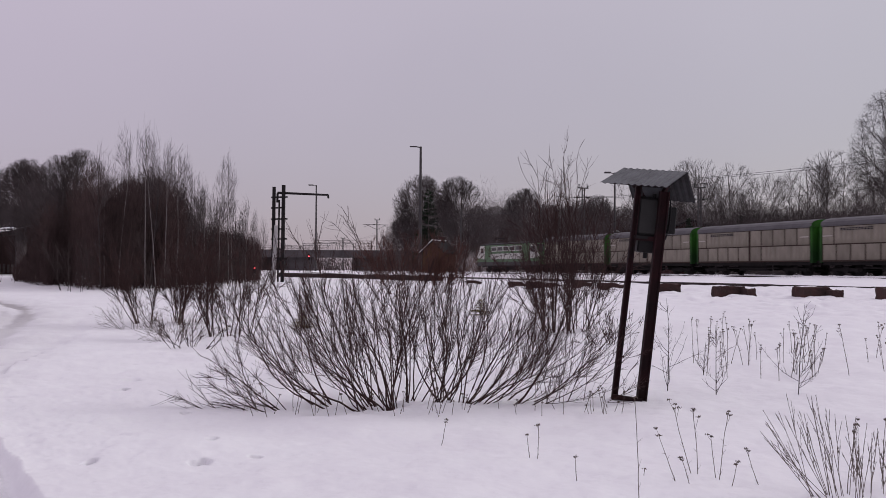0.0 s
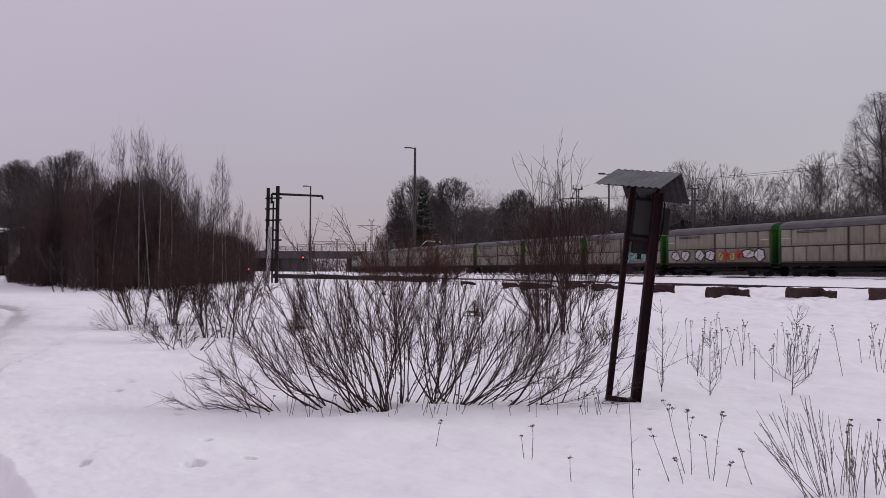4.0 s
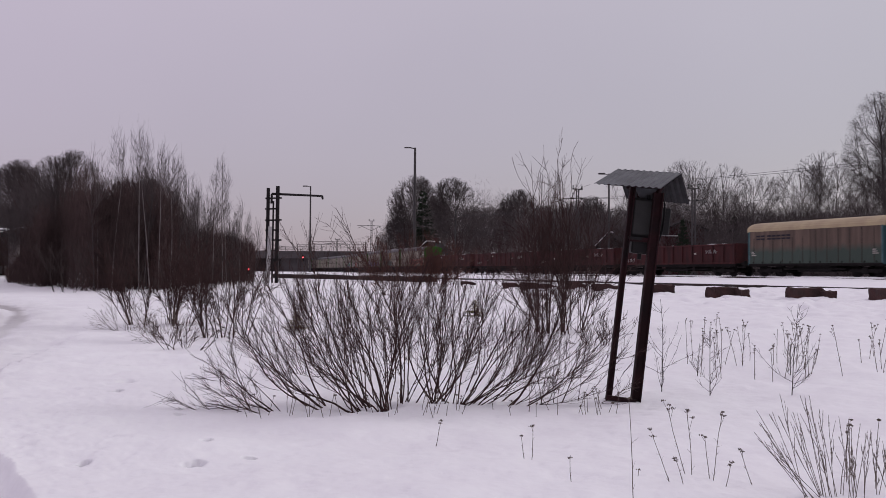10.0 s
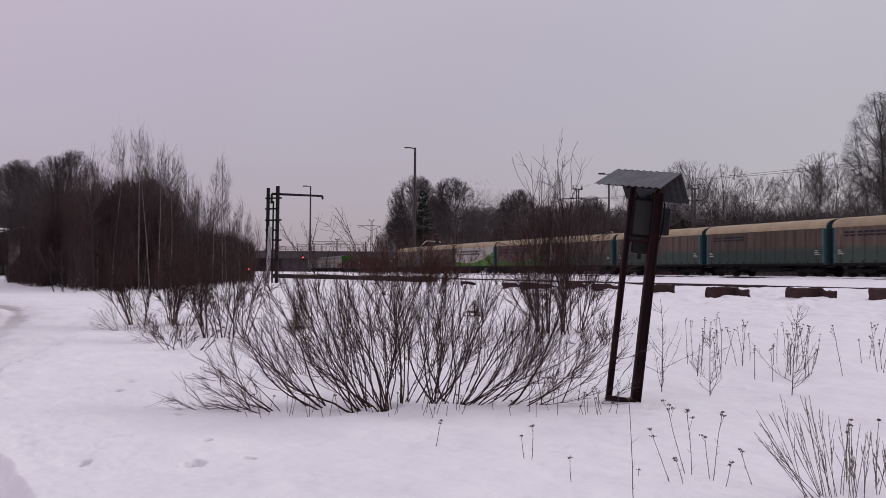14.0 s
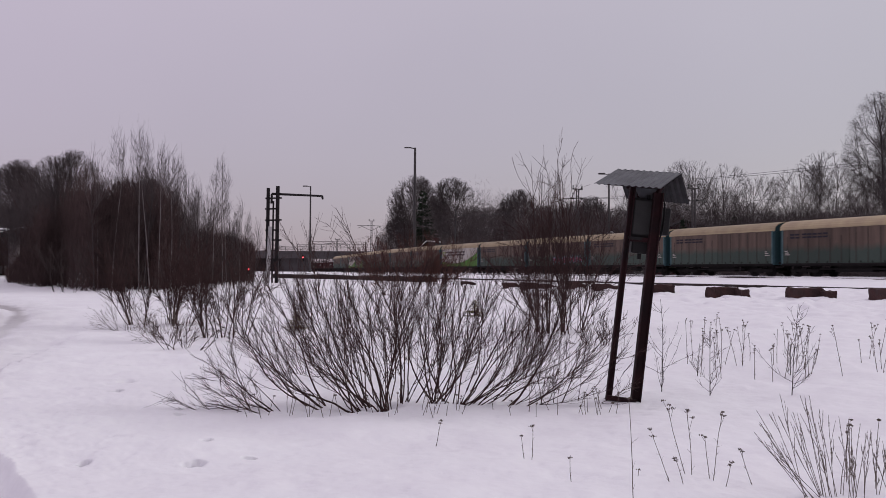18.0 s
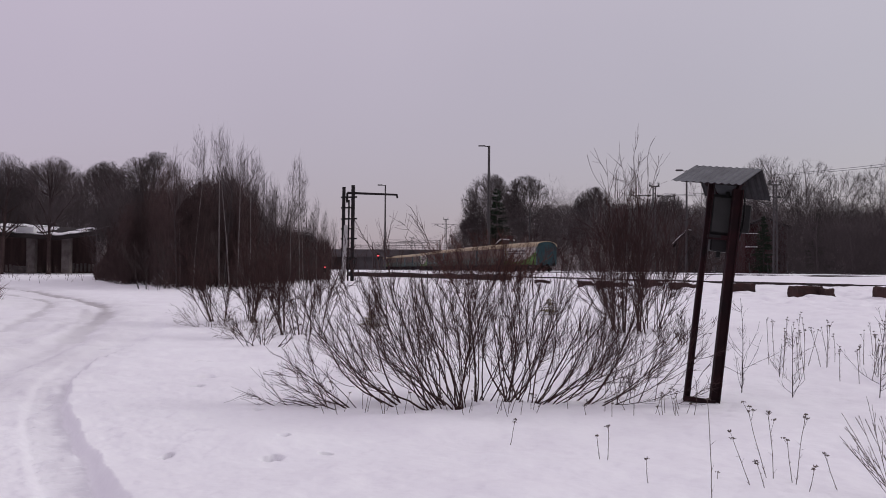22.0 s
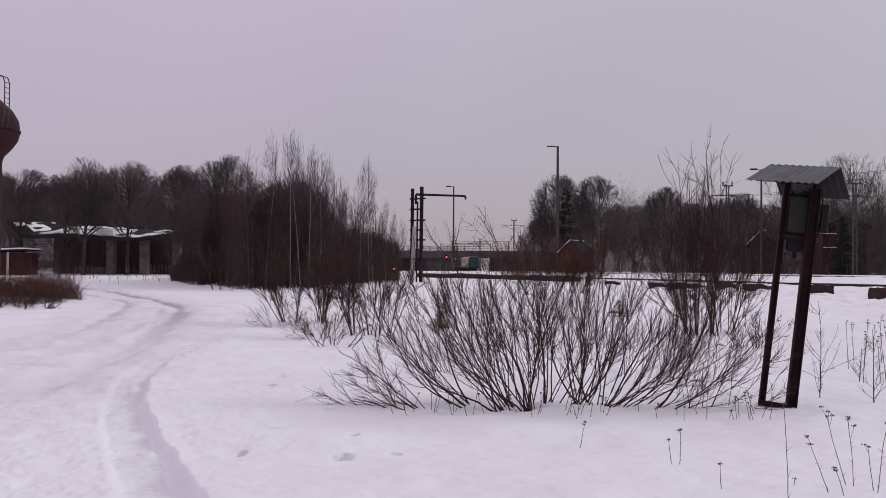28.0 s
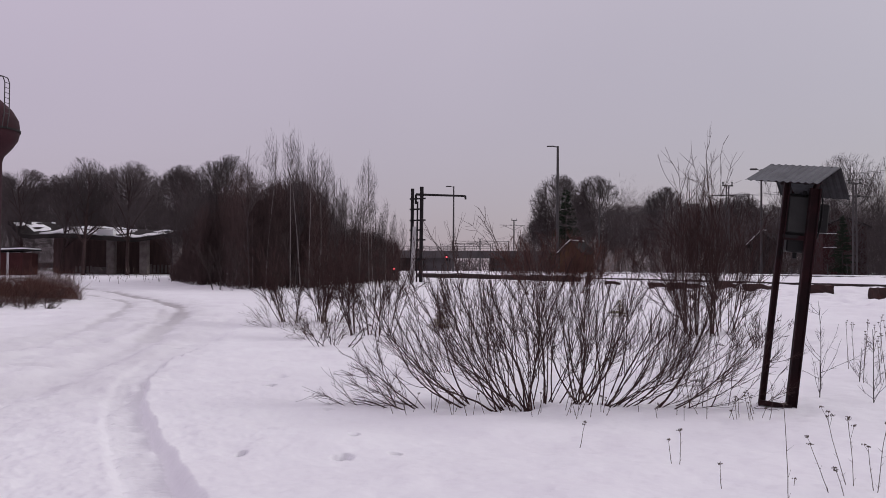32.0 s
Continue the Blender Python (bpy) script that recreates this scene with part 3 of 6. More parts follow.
def panel_wagon():
    """Sliding-wall van: two rows of cream panels in a brown frame, grey vaulted roof, green ends. It heads along -x; its near side is at -y."""
    ob = thing("sliding_wall_wagon", Matrix(), "cream panelled sliding-wall wagon with grey roof and green ends", "wagon", "wagons of the passing train")
    hl, w, z0, z1 = 6.45, SIDE - 0.06, 1.08, 3.62
    part("body", box(B(), -hl, hl, -w, w, z0, z1), FRAME_BROWN, ob, "brown steel body frame")
    part("roof", arch(B(), -hl - 0.1, hl + 0.1, SIDE, z1, 0.55), ROOF_GREY, ob, "grey vaulted roof")
    part("eaves_rail", box(B(), -hl, hl, -SIDE - 0.03, -SIDE + 0.06, z1 - 0.10, z1 + 0.02), ROOF_GREY, ob)
    for x, o in ((-hl - 0.06, -1), (hl + 0.06, 1)):
        wall = part("end_wall", end_wall(B(), x, SIDE, z0 - 0.1, z1, 0.56), GREEN, ob, "bright green ribbed end wall")
        end_ribs(wall, x, SIDE, z0 - 0.1, z1, GREEN, out=o)
    rows = (("upper", 2.30, 3.48), ("lower", 1.16, 2.22))
    for name, a, b in rows:
        # sliding halves: narrow panels in one, broad ones in the other
        half = [(0.10 + i * 1.268, 1.17) for i in range(5)]
        wide = [(-hl + 0.06, 1.0), (-hl + 1.16, 5.18)] + half if name == "upper" else [(-x - pw, pw) for x, pw in half] + [(0.10, 1.17), (1.38, 5.0)]
        for x, pw in wide:
            share("side_panel", panel_mesh(pw, b - a, CREAM), ob, pose(x + pw / 2, -w - 0.022, (a + b) / 2))
    part("centre_post", box(B(), -0.06, 0.06, -SIDE - 0.03, -SIDE + 0.05, z0 + 0.07, z1 - 0.11), FRAME_BROWN, ob, "brown post where the sliding walls meet")
    part("door_rail", box(B(), -hl, hl, -SIDE - 0.02, -SIDE + 0.05, z0 - 0.02, z0 + 0.06), FRAME_BROWN, ob)
    letters(ob, -4.7, 3.2, 0.16, [0.2] * 11, 0.06, INK)
    for x in (-hl + 0.12, hl - 1.0):
        part("marking", box(B(), x, x + 0.85, -SIDE - 0.015, -SIDE + 0.02, 2.82, 2.89), SIDE_WHITE, ob, "white painted marking")
    running_gear(ob, 4.6)
    buffers(ob, hl + 0.1)
    return ob


def vault_wagon(kind):
    """Smooth-sided sliding-wall van with a beige vaulted roof and teal ends; kind: the painting of its side."""
    labels = {"grimy": "grimy beige over green van with teal ends", "white": "white van with a lime green sweep and teal ends", "brown": "sooty brown van with a lime green sweep and teal ends"}
    ob = thing("vaulted_wagon", Matrix(), labels[kind], "wagon", "wagons of the passing train")
    hl, z0, z1 = 6.35, 1.02, 3.50
    part("body", box(B(), -hl, hl, -SIDE + 0.08, SIDE - 0.08, z0, z1), UNDER, ob)
    part("roof", arch(B(), -hl - 0.22, hl + 0.22, SIDE + 0.01, z1 - 0.02, 0.71, steps=14), BEIGE_ROOF, ob, "dusty beige vaulted roof")
    for x, o in ((-hl - 0.06, -1), (hl + 0.06, 1)):
        wall = part("end_wall", end_wall(B(), x, SIDE - 0.02, z0 - 0.1, z1, 0.69), TEAL, ob, "teal ribbed end wall")
        end_ribs(wall, x, SIDE - 0.02, z0 - 0.1, z1, TEAL, out=o)
    y0, y1 = -SIDE, -SIDE + 0.09
    xs = np.linspace(-hl + 0.05, hl - 0.05, 24)
    if kind == "grimy":
        part("sliding_side", box(B(), -hl + 0.03, -0.02, y0, y1, z0, z1 - 0.01, 0.015), SIDE_TOP, ob)
        part("sliding_side", box(B(), 0.02, hl - 0.03, y0, y1, z0, z1 - 0.01, 0.015), SIDE_TOP, ob)
        # ribs coloured darker than the side, their shading put into the colour
        for i in range(12):
            x = -hl + 0.55 + i * 1.02 + (0.25 if i > 5 else 0)
            part("side_rib", box(B(), x - 0.022, x + 0.022, y0 - 0.022, y0, z0 + 0.05, z1 - 0.55 if i < 6 else z1 - 0.12), SIDE_DARK, ob, "dark pressed rib")
        for x in (-hl + 0.3, hl - 0.8):
            for k in range(3):
                part("marking", box(B(), x, x + 0.5 - 0.12 * k, y0 - 0.026, y0 - 0.02, 1.62 + 0.13 * k, 1.68 + 0.13 * k), SIDE_WHITE, ob, "small white painted marking")
        letters(ob, -5.5, 2.82, 0.34, [0.42, 0.42, -0.1, 0.42, 0.42, 0.42, 0.42, 0.42], 0.08, INK)
    else:
        # the sweep rises towards the rear
        sweep = [z0 + 0.42 + 1.45 * max(0.0, (x + 2.0) / 8.35) ** 2.2 + 0.28 * max(0.0, (-2.0 - x) / 4.35) ** 1.4 for x in xs]
        top = list(zip(xs, sweep)) + [(hl - 0.05, z1 - 0.01), (-hl + 0.05, z1 - 0.01)]
        low = [(-hl + 0.05, z0), (hl - 0.05, z0)] + list(zip(xs, sweep))[::-1]
        part("upper_side", prism(B(), top, y0, y1), SIDE_WHITE if kind == "white" else SIDE_BROWN, ob)
        part("green_sweep", prism(B(), low, y0 - 0.003, y1), LIME if kind == "white" else LIME_DIRTY, ob, "lime green painted sweep")
        ink = INK
        letters(ob, -5.95, 2.52, 0.54, [0.52, 0.52], 0.14, INK_GREEN if kind == "white" else ink)
        letters(ob, -4.42, 2.52, 0.54, [0.56, 0.56, 0.56, 0.56, 0.56, 0.56, 0.56, 0.14, 0.56, 0.56], 0.15, ink)
    bm = B()
    for i in range(13):
        x = -hl + 0.5 + i * (2 * hl - 1.0) / 12
        box(bm, x - 0.03, x + 0.03, y0 - 0.03, y0, z0 + 0.02, z0 + 0.16)
    part("side_latches", bm, UNDER, ob)
    part("eaves_rail", box(B(), -hl, hl, -SIDE - 0.03, -SIDE + 0.04, z1 - 0.04, z1 + 0.04), BEIGE_ROOF, ob)
    part("sill", box(B(), -hl, hl, -SIDE - 0.02, -SIDE + 0.04, z0 - 0.10, z0), UNDER, ob)
    part("rear_corner_post", box(B(), -hl - 0.02, -hl + 0.09, -SIDE - 0.025, -SIDE + 0.05, z0, z1), TEAL_PALE, ob)
    part("front_corner_post", box(B(), hl - 0.09, hl + 0.02, -SIDE - 0.025, -SIDE + 0.05, z0, z1), TEAL_PALE, ob)
    running_gear(ob, 4.55)
    buffers(ob, hl + 0.1)
    return ob


def open_wagon():
    """Low open wagon with ribbed sides."""
    ob = thing("open_wagon", Matrix(), "dull red open wagon with ribbed low sides", "wagon", "wagons of the passing train")
    hl, z0, z1 = 8.25, 1.08, 2.62
    for sd in (-1, 1):
        part("side", box(B(), -hl, hl, sd * 1.40 - 0.04, sd * 1.40 + 0.04, z0, z1), RED_WAGON, ob)
        for i in range(13):
            x = -hl + 0.12 + i * (2 * hl - 0.24) / 12
            part("rib", box(B(), x - 0.06, x + 0.06, min(sd * 1.44, sd * 1.53), max(sd * 1.44, sd * 1.53), z0, z1 - 0.08, 0.01), RED_WAGON, ob)
        part("top_rail", box(B(), -hl, hl, sd * 1.45 - 0.07, sd * 1.45 + 0.07, z1 - 0.09, z1 + 0.02, 0.015), RED_WAGON, ob)
        part("bottom_rail", box(B(), -hl, hl, sd * 1.45 - 0.06, sd * 1.45 + 0.07, z0 - 0.06, z0 + 0.08, 0.015), RED_WAGON, ob)
    for sd in (-1, 1):
        part("end", box(B(), sd * hl - 0.05, sd * hl + 0.05, -1.4, 1.4, z0, z1 + 0.03), RED_WAGON, ob)
    part("floor", box(B(), -hl, hl, -1.36, 1.36, z0 - 0.05, z0 + 0.03), UNDER, ob)
    for x, z, w in ((-2.6, 2.25, 0.3), (3.1, 1.9, 0.12), (-3.9, 1.75, 0.12)):
        part("marking", box(B(), x - w, x + w, -1.452, -1.442, z - 0.07, z + 0.07), SIDE_WHITE, ob, "white painted marking")
    for x, z, n in ((-7.0, 1.42, 4), (4.6, 2.02, 5)):
        bm = B()
        for k in range(n):
            beam(bm, (x + 0.3 * k, -1.448, z - 0.16), (x + 0.3 * k + (0.16 if k % 2 else -0.08), -1.448, z + 0.18), 0.05, 0.012)
            beam(bm, (x + 0.3 * k - 0.08, -1.450, z + (0.12 if k % 2 else -0.1)), (x + 0.3 * k + 0.18, -1.450, z + 0.05), 0.05, 0.012)
        part("spray_stroke", bm, PAINTS[2], ob, "white spray scrawl")
    bm = B()
    rng = random.Random(4)
    for i in range(14):
        x = rng.uniform(-6, 6)
        bmesh.ops.create_icosphere(bm, subdivisions=2, radius=1.0, matrix=Matrix.Translation((x, rng.uniform(-0.9, 0.9), z1 - 0.12)) @ Matrix.Diagonal((rng.uniform(0.5, 1.3), 0.5, rng.uniform(0.12, 0.26), 1)))
    part("snow_load", bm, SNOW, ob, "snow heaped on the load")
    part("load", box(B(), -hl + 0.1, hl - 0.1, -1.3, 1.3, z0, z1 - 0.12), UNDER, ob, "dark scrap load")
    running_gear(ob, 6.2)
    buffers(ob, hl + 0.05)
    return ob


def build_loco():
    ob = thing("electric_locomotive", Matrix(), "green and white electric locomotive with cream window band", "locomotive")
    hl = 9.0
    prof = [(-hl, 1.05), (hl, 1.05), (hl + 0.12, 1.9), (hl - 0.35, 2.45), (hl - 1.1, 3.55), (-hl + 1.1, 3.55), (-hl + 0.35, 2.45), (-hl - 0.12, 1.9)]
    part("body", prism(B(), prof, -SIDE, SIDE), LOCO_GREEN, ob)
    part("roof", arch(B(), -hl + 1.1, hl - 1.1, SIDE - 0.05, 3.53, 0.35), DARK_STEEL, ob)
    part("skirt", box(B(), -hl + 0.1, hl - 0.1, -SIDE - 0.03, -SIDE + 0.02, 0.95, 1.42), POLE, ob, "grimy grey lower skirt")
    part("white_band", box(B(), -4.6, 4.6, -SIDE - 0.02, -SIDE + 0.02, 1.75, 2.45), LOCO_WHITE, ob, "white painted band")
    for sx in (-1, 1):
        cab = [(sx * (hl - 2.6), 1.75), (sx * (hl + 0.08), 1.95), (sx * (hl - 0.38), 2.5), (sx * (hl - 1.12), 3.5), (sx * (hl - 2.4), 3.5)]
        part("white_cab_side", prism(B(), cab, -SIDE - 0.025, -SIDE + 0.01), LOCO_WHITE, ob)
        part("cab_window", box(B(), sx * (hl - 1.75) - 0.45, sx * (hl - 1.75) + 0.45, -SIDE - 0.04, -SIDE, 2.55, 3.2, 0.02), GLASS, ob)
        bm = prism(B(), [(sx * (hl - 0.40), 2.55), (sx * (hl - 0.33), 2.58), (sx * (hl - 0.93), 3.42), (sx * (hl - 1.0), 3.40)], -1.25, 1.25)
        part("windscreen", bm, GLASS, ob)
        for y in (-0.95, 0.95):
            bm = bar(B(), (sx * (hl + 0.05), y, 1.62), (sx * (hl + 0.16), y, 1.62), 0.13, sides=12)
            part("headlight", bm, LOCO_WHITE, ob)
        bm = B()
        base = sx * 4.8
        for y in (-0.55, 0.55):
            bar(bm, (base, y, 3.85), (base + sx * 1.1, y, 4.15), 0.03)
            bar(bm, (base + sx * 1.1, y, 4.15), (base, y, 4.45 if sx < 0 else 4.3), 0.025)
        bar(bm, (base, -0.8, 4.45 if sx < 0 else 4.3), (base, 0.8, 4.45 if sx < 0 else 4.3), 0.03)
        box(bm, base - 0.6, base + 0.6, -0.6, 0.6, 3.80, 3.9)
        part("pantograph", bm, DARK_STEEL, ob)
    for i in range(5):
        x = -3.6 + i * 1.8
        fr = part("grille_frame", box(B(), x - 0.8, x + 0.8, -SIDE - 0.03, -SIDE + 0.01, 2.72, 3.36, 0.02), LOCO_WHITE, ob)
        part("grille", box(B(), x - 0.68, x + 0.68, -SIDE - 0.04, -SIDE - 0.01, 2.82, 3.26), GLASS, fr)
    running_gear(ob, 5.6)
    buffers(ob, hl + 0.1)
    return ob


# the make-up of the train: metres from the reference joint to each vehicle's middle, front first
TRAIN = []
LOCO = build_loco()
TRAIN.append((LOCO, 2 * UNITS - 9.6))
PANELS = [panel_wagon()]
for i in range(12):
    PANELS.append(copy_thing(PANELS[0], Matrix()))
for i, w_ob in enumerate(PANELS):
    TRAIN.append((w_ob, (2.5 + i) * UNITS))
spray(PANELS[7], 0.3, 4.9, 1.15, 2.3, [PAINTS[1], PAINTS[0], PAINTS[0]], 3)
spray(PANELS[8], -5.9, -3.2, 1.15, 2.3, [PAINTS[6], PAINTS[2], PAINTS[2]], 4, 2)
spray(PANELS[8], -2.6, 0.2, 1.15, 2.3, [PAINTS[6], PAINTS[2], PAINTS[2]], 14, 2)
spray(PANELS[8], 0.4, 3.4, 1.15, 2.2, [PAINTS[4], PAINTS[8], PAINTS[4]], 16, 4)
spray(PANELS[8], 3.5, 6.0, 1.15, 2.3, [PAINTS[6], PAINTS[2], PAINTS[2]], 15, 2)
spray(PANELS[10], -5.6, -1.2, 1.15, 2.2, [PAINTS[1], PAINTS[2], PAINTS[7]], 5, 3)
spray(PANELS[10], -0.4, 5.8, 1.15, 2.2, [PAINTS[8], PAINTS[1], PAINTS[1]], 8)
spray(PANELS[11], -4.8, 1.4, 1.15, 2.2, [PAINTS[3], PAINTS[3], PAINTS[3]], 6)
part("ochre_panel", box(B(), -0.5, 0.92, -SIDE - 0.012, -SIDE + 0.03, 2.32, 3.46), OCHRE_PANEL, PANELS[11], "ochre replacement panel")
spray(PANELS[12], -1.3, 5.8, 1.15, 2.35, [PAINTS[4], SIDE_BROWN, SIDE_BROWN], 7)
REDS = [open_wagon()]
for i in range(3):
    REDS.append(copy_thing(REDS[0], Matrix()))
for i, w_ob in enumerate(REDS):
    TRAIN.append((w_ob, 15.05 * UNITS + (i + 0.5) * PITCH_RED))
VAULTS = {k: vault_wagon(k) for k in ("grimy", "white", "brown")}
used = set()
for i in range(15):
    k = {2: "white", 3: "brown", 8: "white", 14: "white"}.get(i, "grimy")
    w_ob = copy_thing(VAULTS[k], Matrix()) if k in used else VAULTS[k]
    used.add(k)
    TRAIN.append((w_ob, 20.13 * UNITS + (i + 0.5) * PITCH_3))
    if i == 10:
        spray(w_ob, -0.4, 5.8, 1.1, 2.15, [PAINTS[7], PAINTS[5], PAINTS[5]], 9)


def motions():
    """Each vehicle runs along the main track at a steady 21.9 m/s."""
    times = [0, 0.2] + [float(t) for t in range(1, 32)] + [31.8, 32]
    for ob, middle in TRAIN:
        rows = []
        for t in times:
            s = (10.012 * UNITS - middle) - 0.35 + 1.5616 * UNITS * t
            x, y, h = track_point(s)
            rows.append((t, pose(x, y, RAIL_Z, 0, 0, math.degrees(h) - 90)))
        walk(ob, rows)


# ---- plants ----
def unit(v):
    return v / np.maximum(np.linalg.norm(v, axis=-1, keepdims=True), 1e-9)


def run_lines(rng, p0, d0, length, k, wander, up):
    """Wandering lines of k points from p0 along d0: the boughs of a plant. up: how far they bend to the sky."""
    n = len(p0)
    pts = np.empty((n, k, 3))
    pts[:, 0] = p0
    d = unit(d0)
    step = (np.asarray(length) / (k - 1))[:, None]
    for i in range(1, k):
        d = unit(d + rng.normal(0, wander, (n, 3)) + np.array([0, 0, up]) / (k - 1))
        pts[:, i] = pts[:, i - 1] + d * step
    return pts


def sprout(rng, lines, count, t0, t1, angle, spread=0.25):
    """Starts of count shoots on random lines: place, direction and share of the way along."""
    n, k, _ = lines.shape
    seg_len = np.linalg.norm(lines[:, -1] - lines[:, 0], axis=1) + 0.01
    which = rng.choice(n, count, p=seg_len / seg_len.sum())
    t = rng.uniform(t0, t1, count) * (k - 1)
    i = np.minimum(t.astype(int), k - 2)
    f = (t - i)[:, None]
    a, b = lines[which, i], lines[which, i + 1]
    tangent = unit(b - a)
    side = unit(np.cross(tangent, rng.normal(0, 1, (count, 3))))
    ang = rng.normal(angle, spread, count)[:, None]
    return a + (b - a) * f, unit(tangent * np.cos(ang) + side * np.sin(ang)), t / (k - 1), which


def tubes(lines, r0, r1, sides=4):
    """Tapered tubes along the lines."""
    n, k, _ = lines.shape
    tang = unit(np.gradient(lines, axis=1))
    ref = np.where(np.abs(tang[..., 2:3]) > 0.9, np.array([1.0, 0, 0]), np.array([0, 0, 1.0]))
    u = unit(np.cross(tang, ref))
    v = np.cross(tang, u)
    r = (np.asarray(r0).reshape(-1, 1) + (np.asarray(r1) - np.asarray(r0)).reshape(-1, 1) * np.linspace(0, 1, k)[None]) * np.ones((n, k))
    ang = np.arange(sides) * 2 * math.pi / sides
    ring = lines[:, :, None] + r[:, :, None, None] * (np.cos(ang)[None, None, :, None] * u[:, :, None] + np.sin(ang)[None, None, :, None] * v[:, :, None])
    verts = ring.reshape(-1, 3)
    base = (np.arange(n)[:, None, None] * k + np.arange(k - 1)[None, :, None]) * sides
    j = np.arange(sides)[None, None]
    j2 = (j + 1) % sides
    faces = np.stack([base + j, base + j2, base + sides + j2, base + sides + j], -1).reshape(-1, 4)
    return verts, faces


def spikes(p, d, length, r):
    """Thin three-sided twigs, one each from p along d."""
    n = len(p)
    d = unit(d)
    u = unit(np.cross(d, np.random.default_rng(5).normal(0, 1, (n, 3))))
    v = np.cross(d, u)
    r = np.asarray(r).reshape(-1, 1) * np.ones((n, 1))
    a = p + r * u
    b = p + r * (-0.5 * u + 0.866 * v)
    c = p + r * (-0.5 * u - 0.866 * v)
    tip = p + d * np.asarray(length).reshape(-1, 1)
    verts = np.stack([a, b, c, tip], 1).reshape(-1, 3)
    o = np.arange(n)[:, None] * 4
    faces = np.concatenate([o + [0, 1, 3], o + [1, 2, 3], o + [2, 0, 3]])
    return verts, faces


def joined(name, pieces, material):
    """One mesh from several lots of vertices and faces."""
    verts, faces, o = [], [], 0
    for v, f in pieces:
        verts.append(v)
        faces += (f + o).tolist()
        o += len(v)
    me = bpy.data.meshes.new(name)
    me.from_pydata(np.concatenate(verts).tolist(), [], faces)
    me.materials.append(material)
    return me


def bare_tree(seed, height, crown, limbs, twigs, trunk_r, spread=0.75, first=0.25, up=0.5, stems=1, twig_r=0.012, lean=0.05):
    """Meshes of a leafless tree: the trunk with its limbs, and the crown of fine twigs."""
    rng = np.random.default_rng(seed)
    d0 = np.array([[0, 0, 1.0]]) + rng.normal(0, lean if stems == 1 else 0.28, (stems, 3))
    p0 = rng.normal(0, 0.02 if stems == 1 else 0.25, (stems, 3)) * [1, 1, 0]
    hs = height * (1 if stems == 1 else rng.uniform(0.65, 1.0, stems)) * np.ones(stems)
    trunk = run_lines(rng, p0 - [0, 0, 0.3], d0, hs, 9, 0.05, 0.3)
    p, d, t, _ = sprout(rng, trunk, limbs, first, 0.95, spread)
    l1 = run_lines(rng, p, d, crown * (1.15 - 0.8 * np.abs(t - 0.45)) * rng.uniform(0.6, 1.1, limbs), 6, 0.12, up)
    n2 = limbs * 9
    p, d, t2, _ = sprout(rng, l1, n2, 0.15, 0.98, 0.7)
    l2 = run_lines(rng, p, d, crown * 0.42 * rng.uniform(0.5, 1.1, n2), 4, 0.16, up * 0.8)
    n3 = twigs // 3
    p, d, t3, _ = sprout(rng, l2, n3, 0.1, 1.0, 0.6)
    len3 = crown * 0.24 * rng.uniform(0.5, 1.2, n3)
    d = unit(d + [0, 0, 0.2 * up])
    l3 = np.stack([p, p + d * len3[:, None]], 1)
    shoots = spikes(p, d, len3, twig_r)
    p, d, _, _ = sprout(rng, l3, twigs, 0.1, 0.95, 0.55)
    tw = spikes(p, d + [0, 0, 0.25], crown * 0.13 * rng.uniform(0.5, 1.3, twigs), twig_r * 0.75)
    trunk_me = [tubes(trunk, trunk_r, trunk_r * 0.18, 7), tubes(l1, trunk_r * 0.26, trunk_r * 0.06, 4)]
    crown_me = [tubes(l2, trunk_r * 0.08, twig_r, 3), shoots, tw]
    return trunk_me, crown_me


def reach(p, d, centre, radii):
    """How far it is from p along d to the crown's outer bound."""
    q, e = (p - centre) / radii, d / radii
    a, b, c = (e * e).sum(1), (q * e).sum(1), (q * q).sum(1) - 1
    return np.maximum((-b + np.sqrt(np.maximum(b * b - a * c, 0))) / a, 0.02)


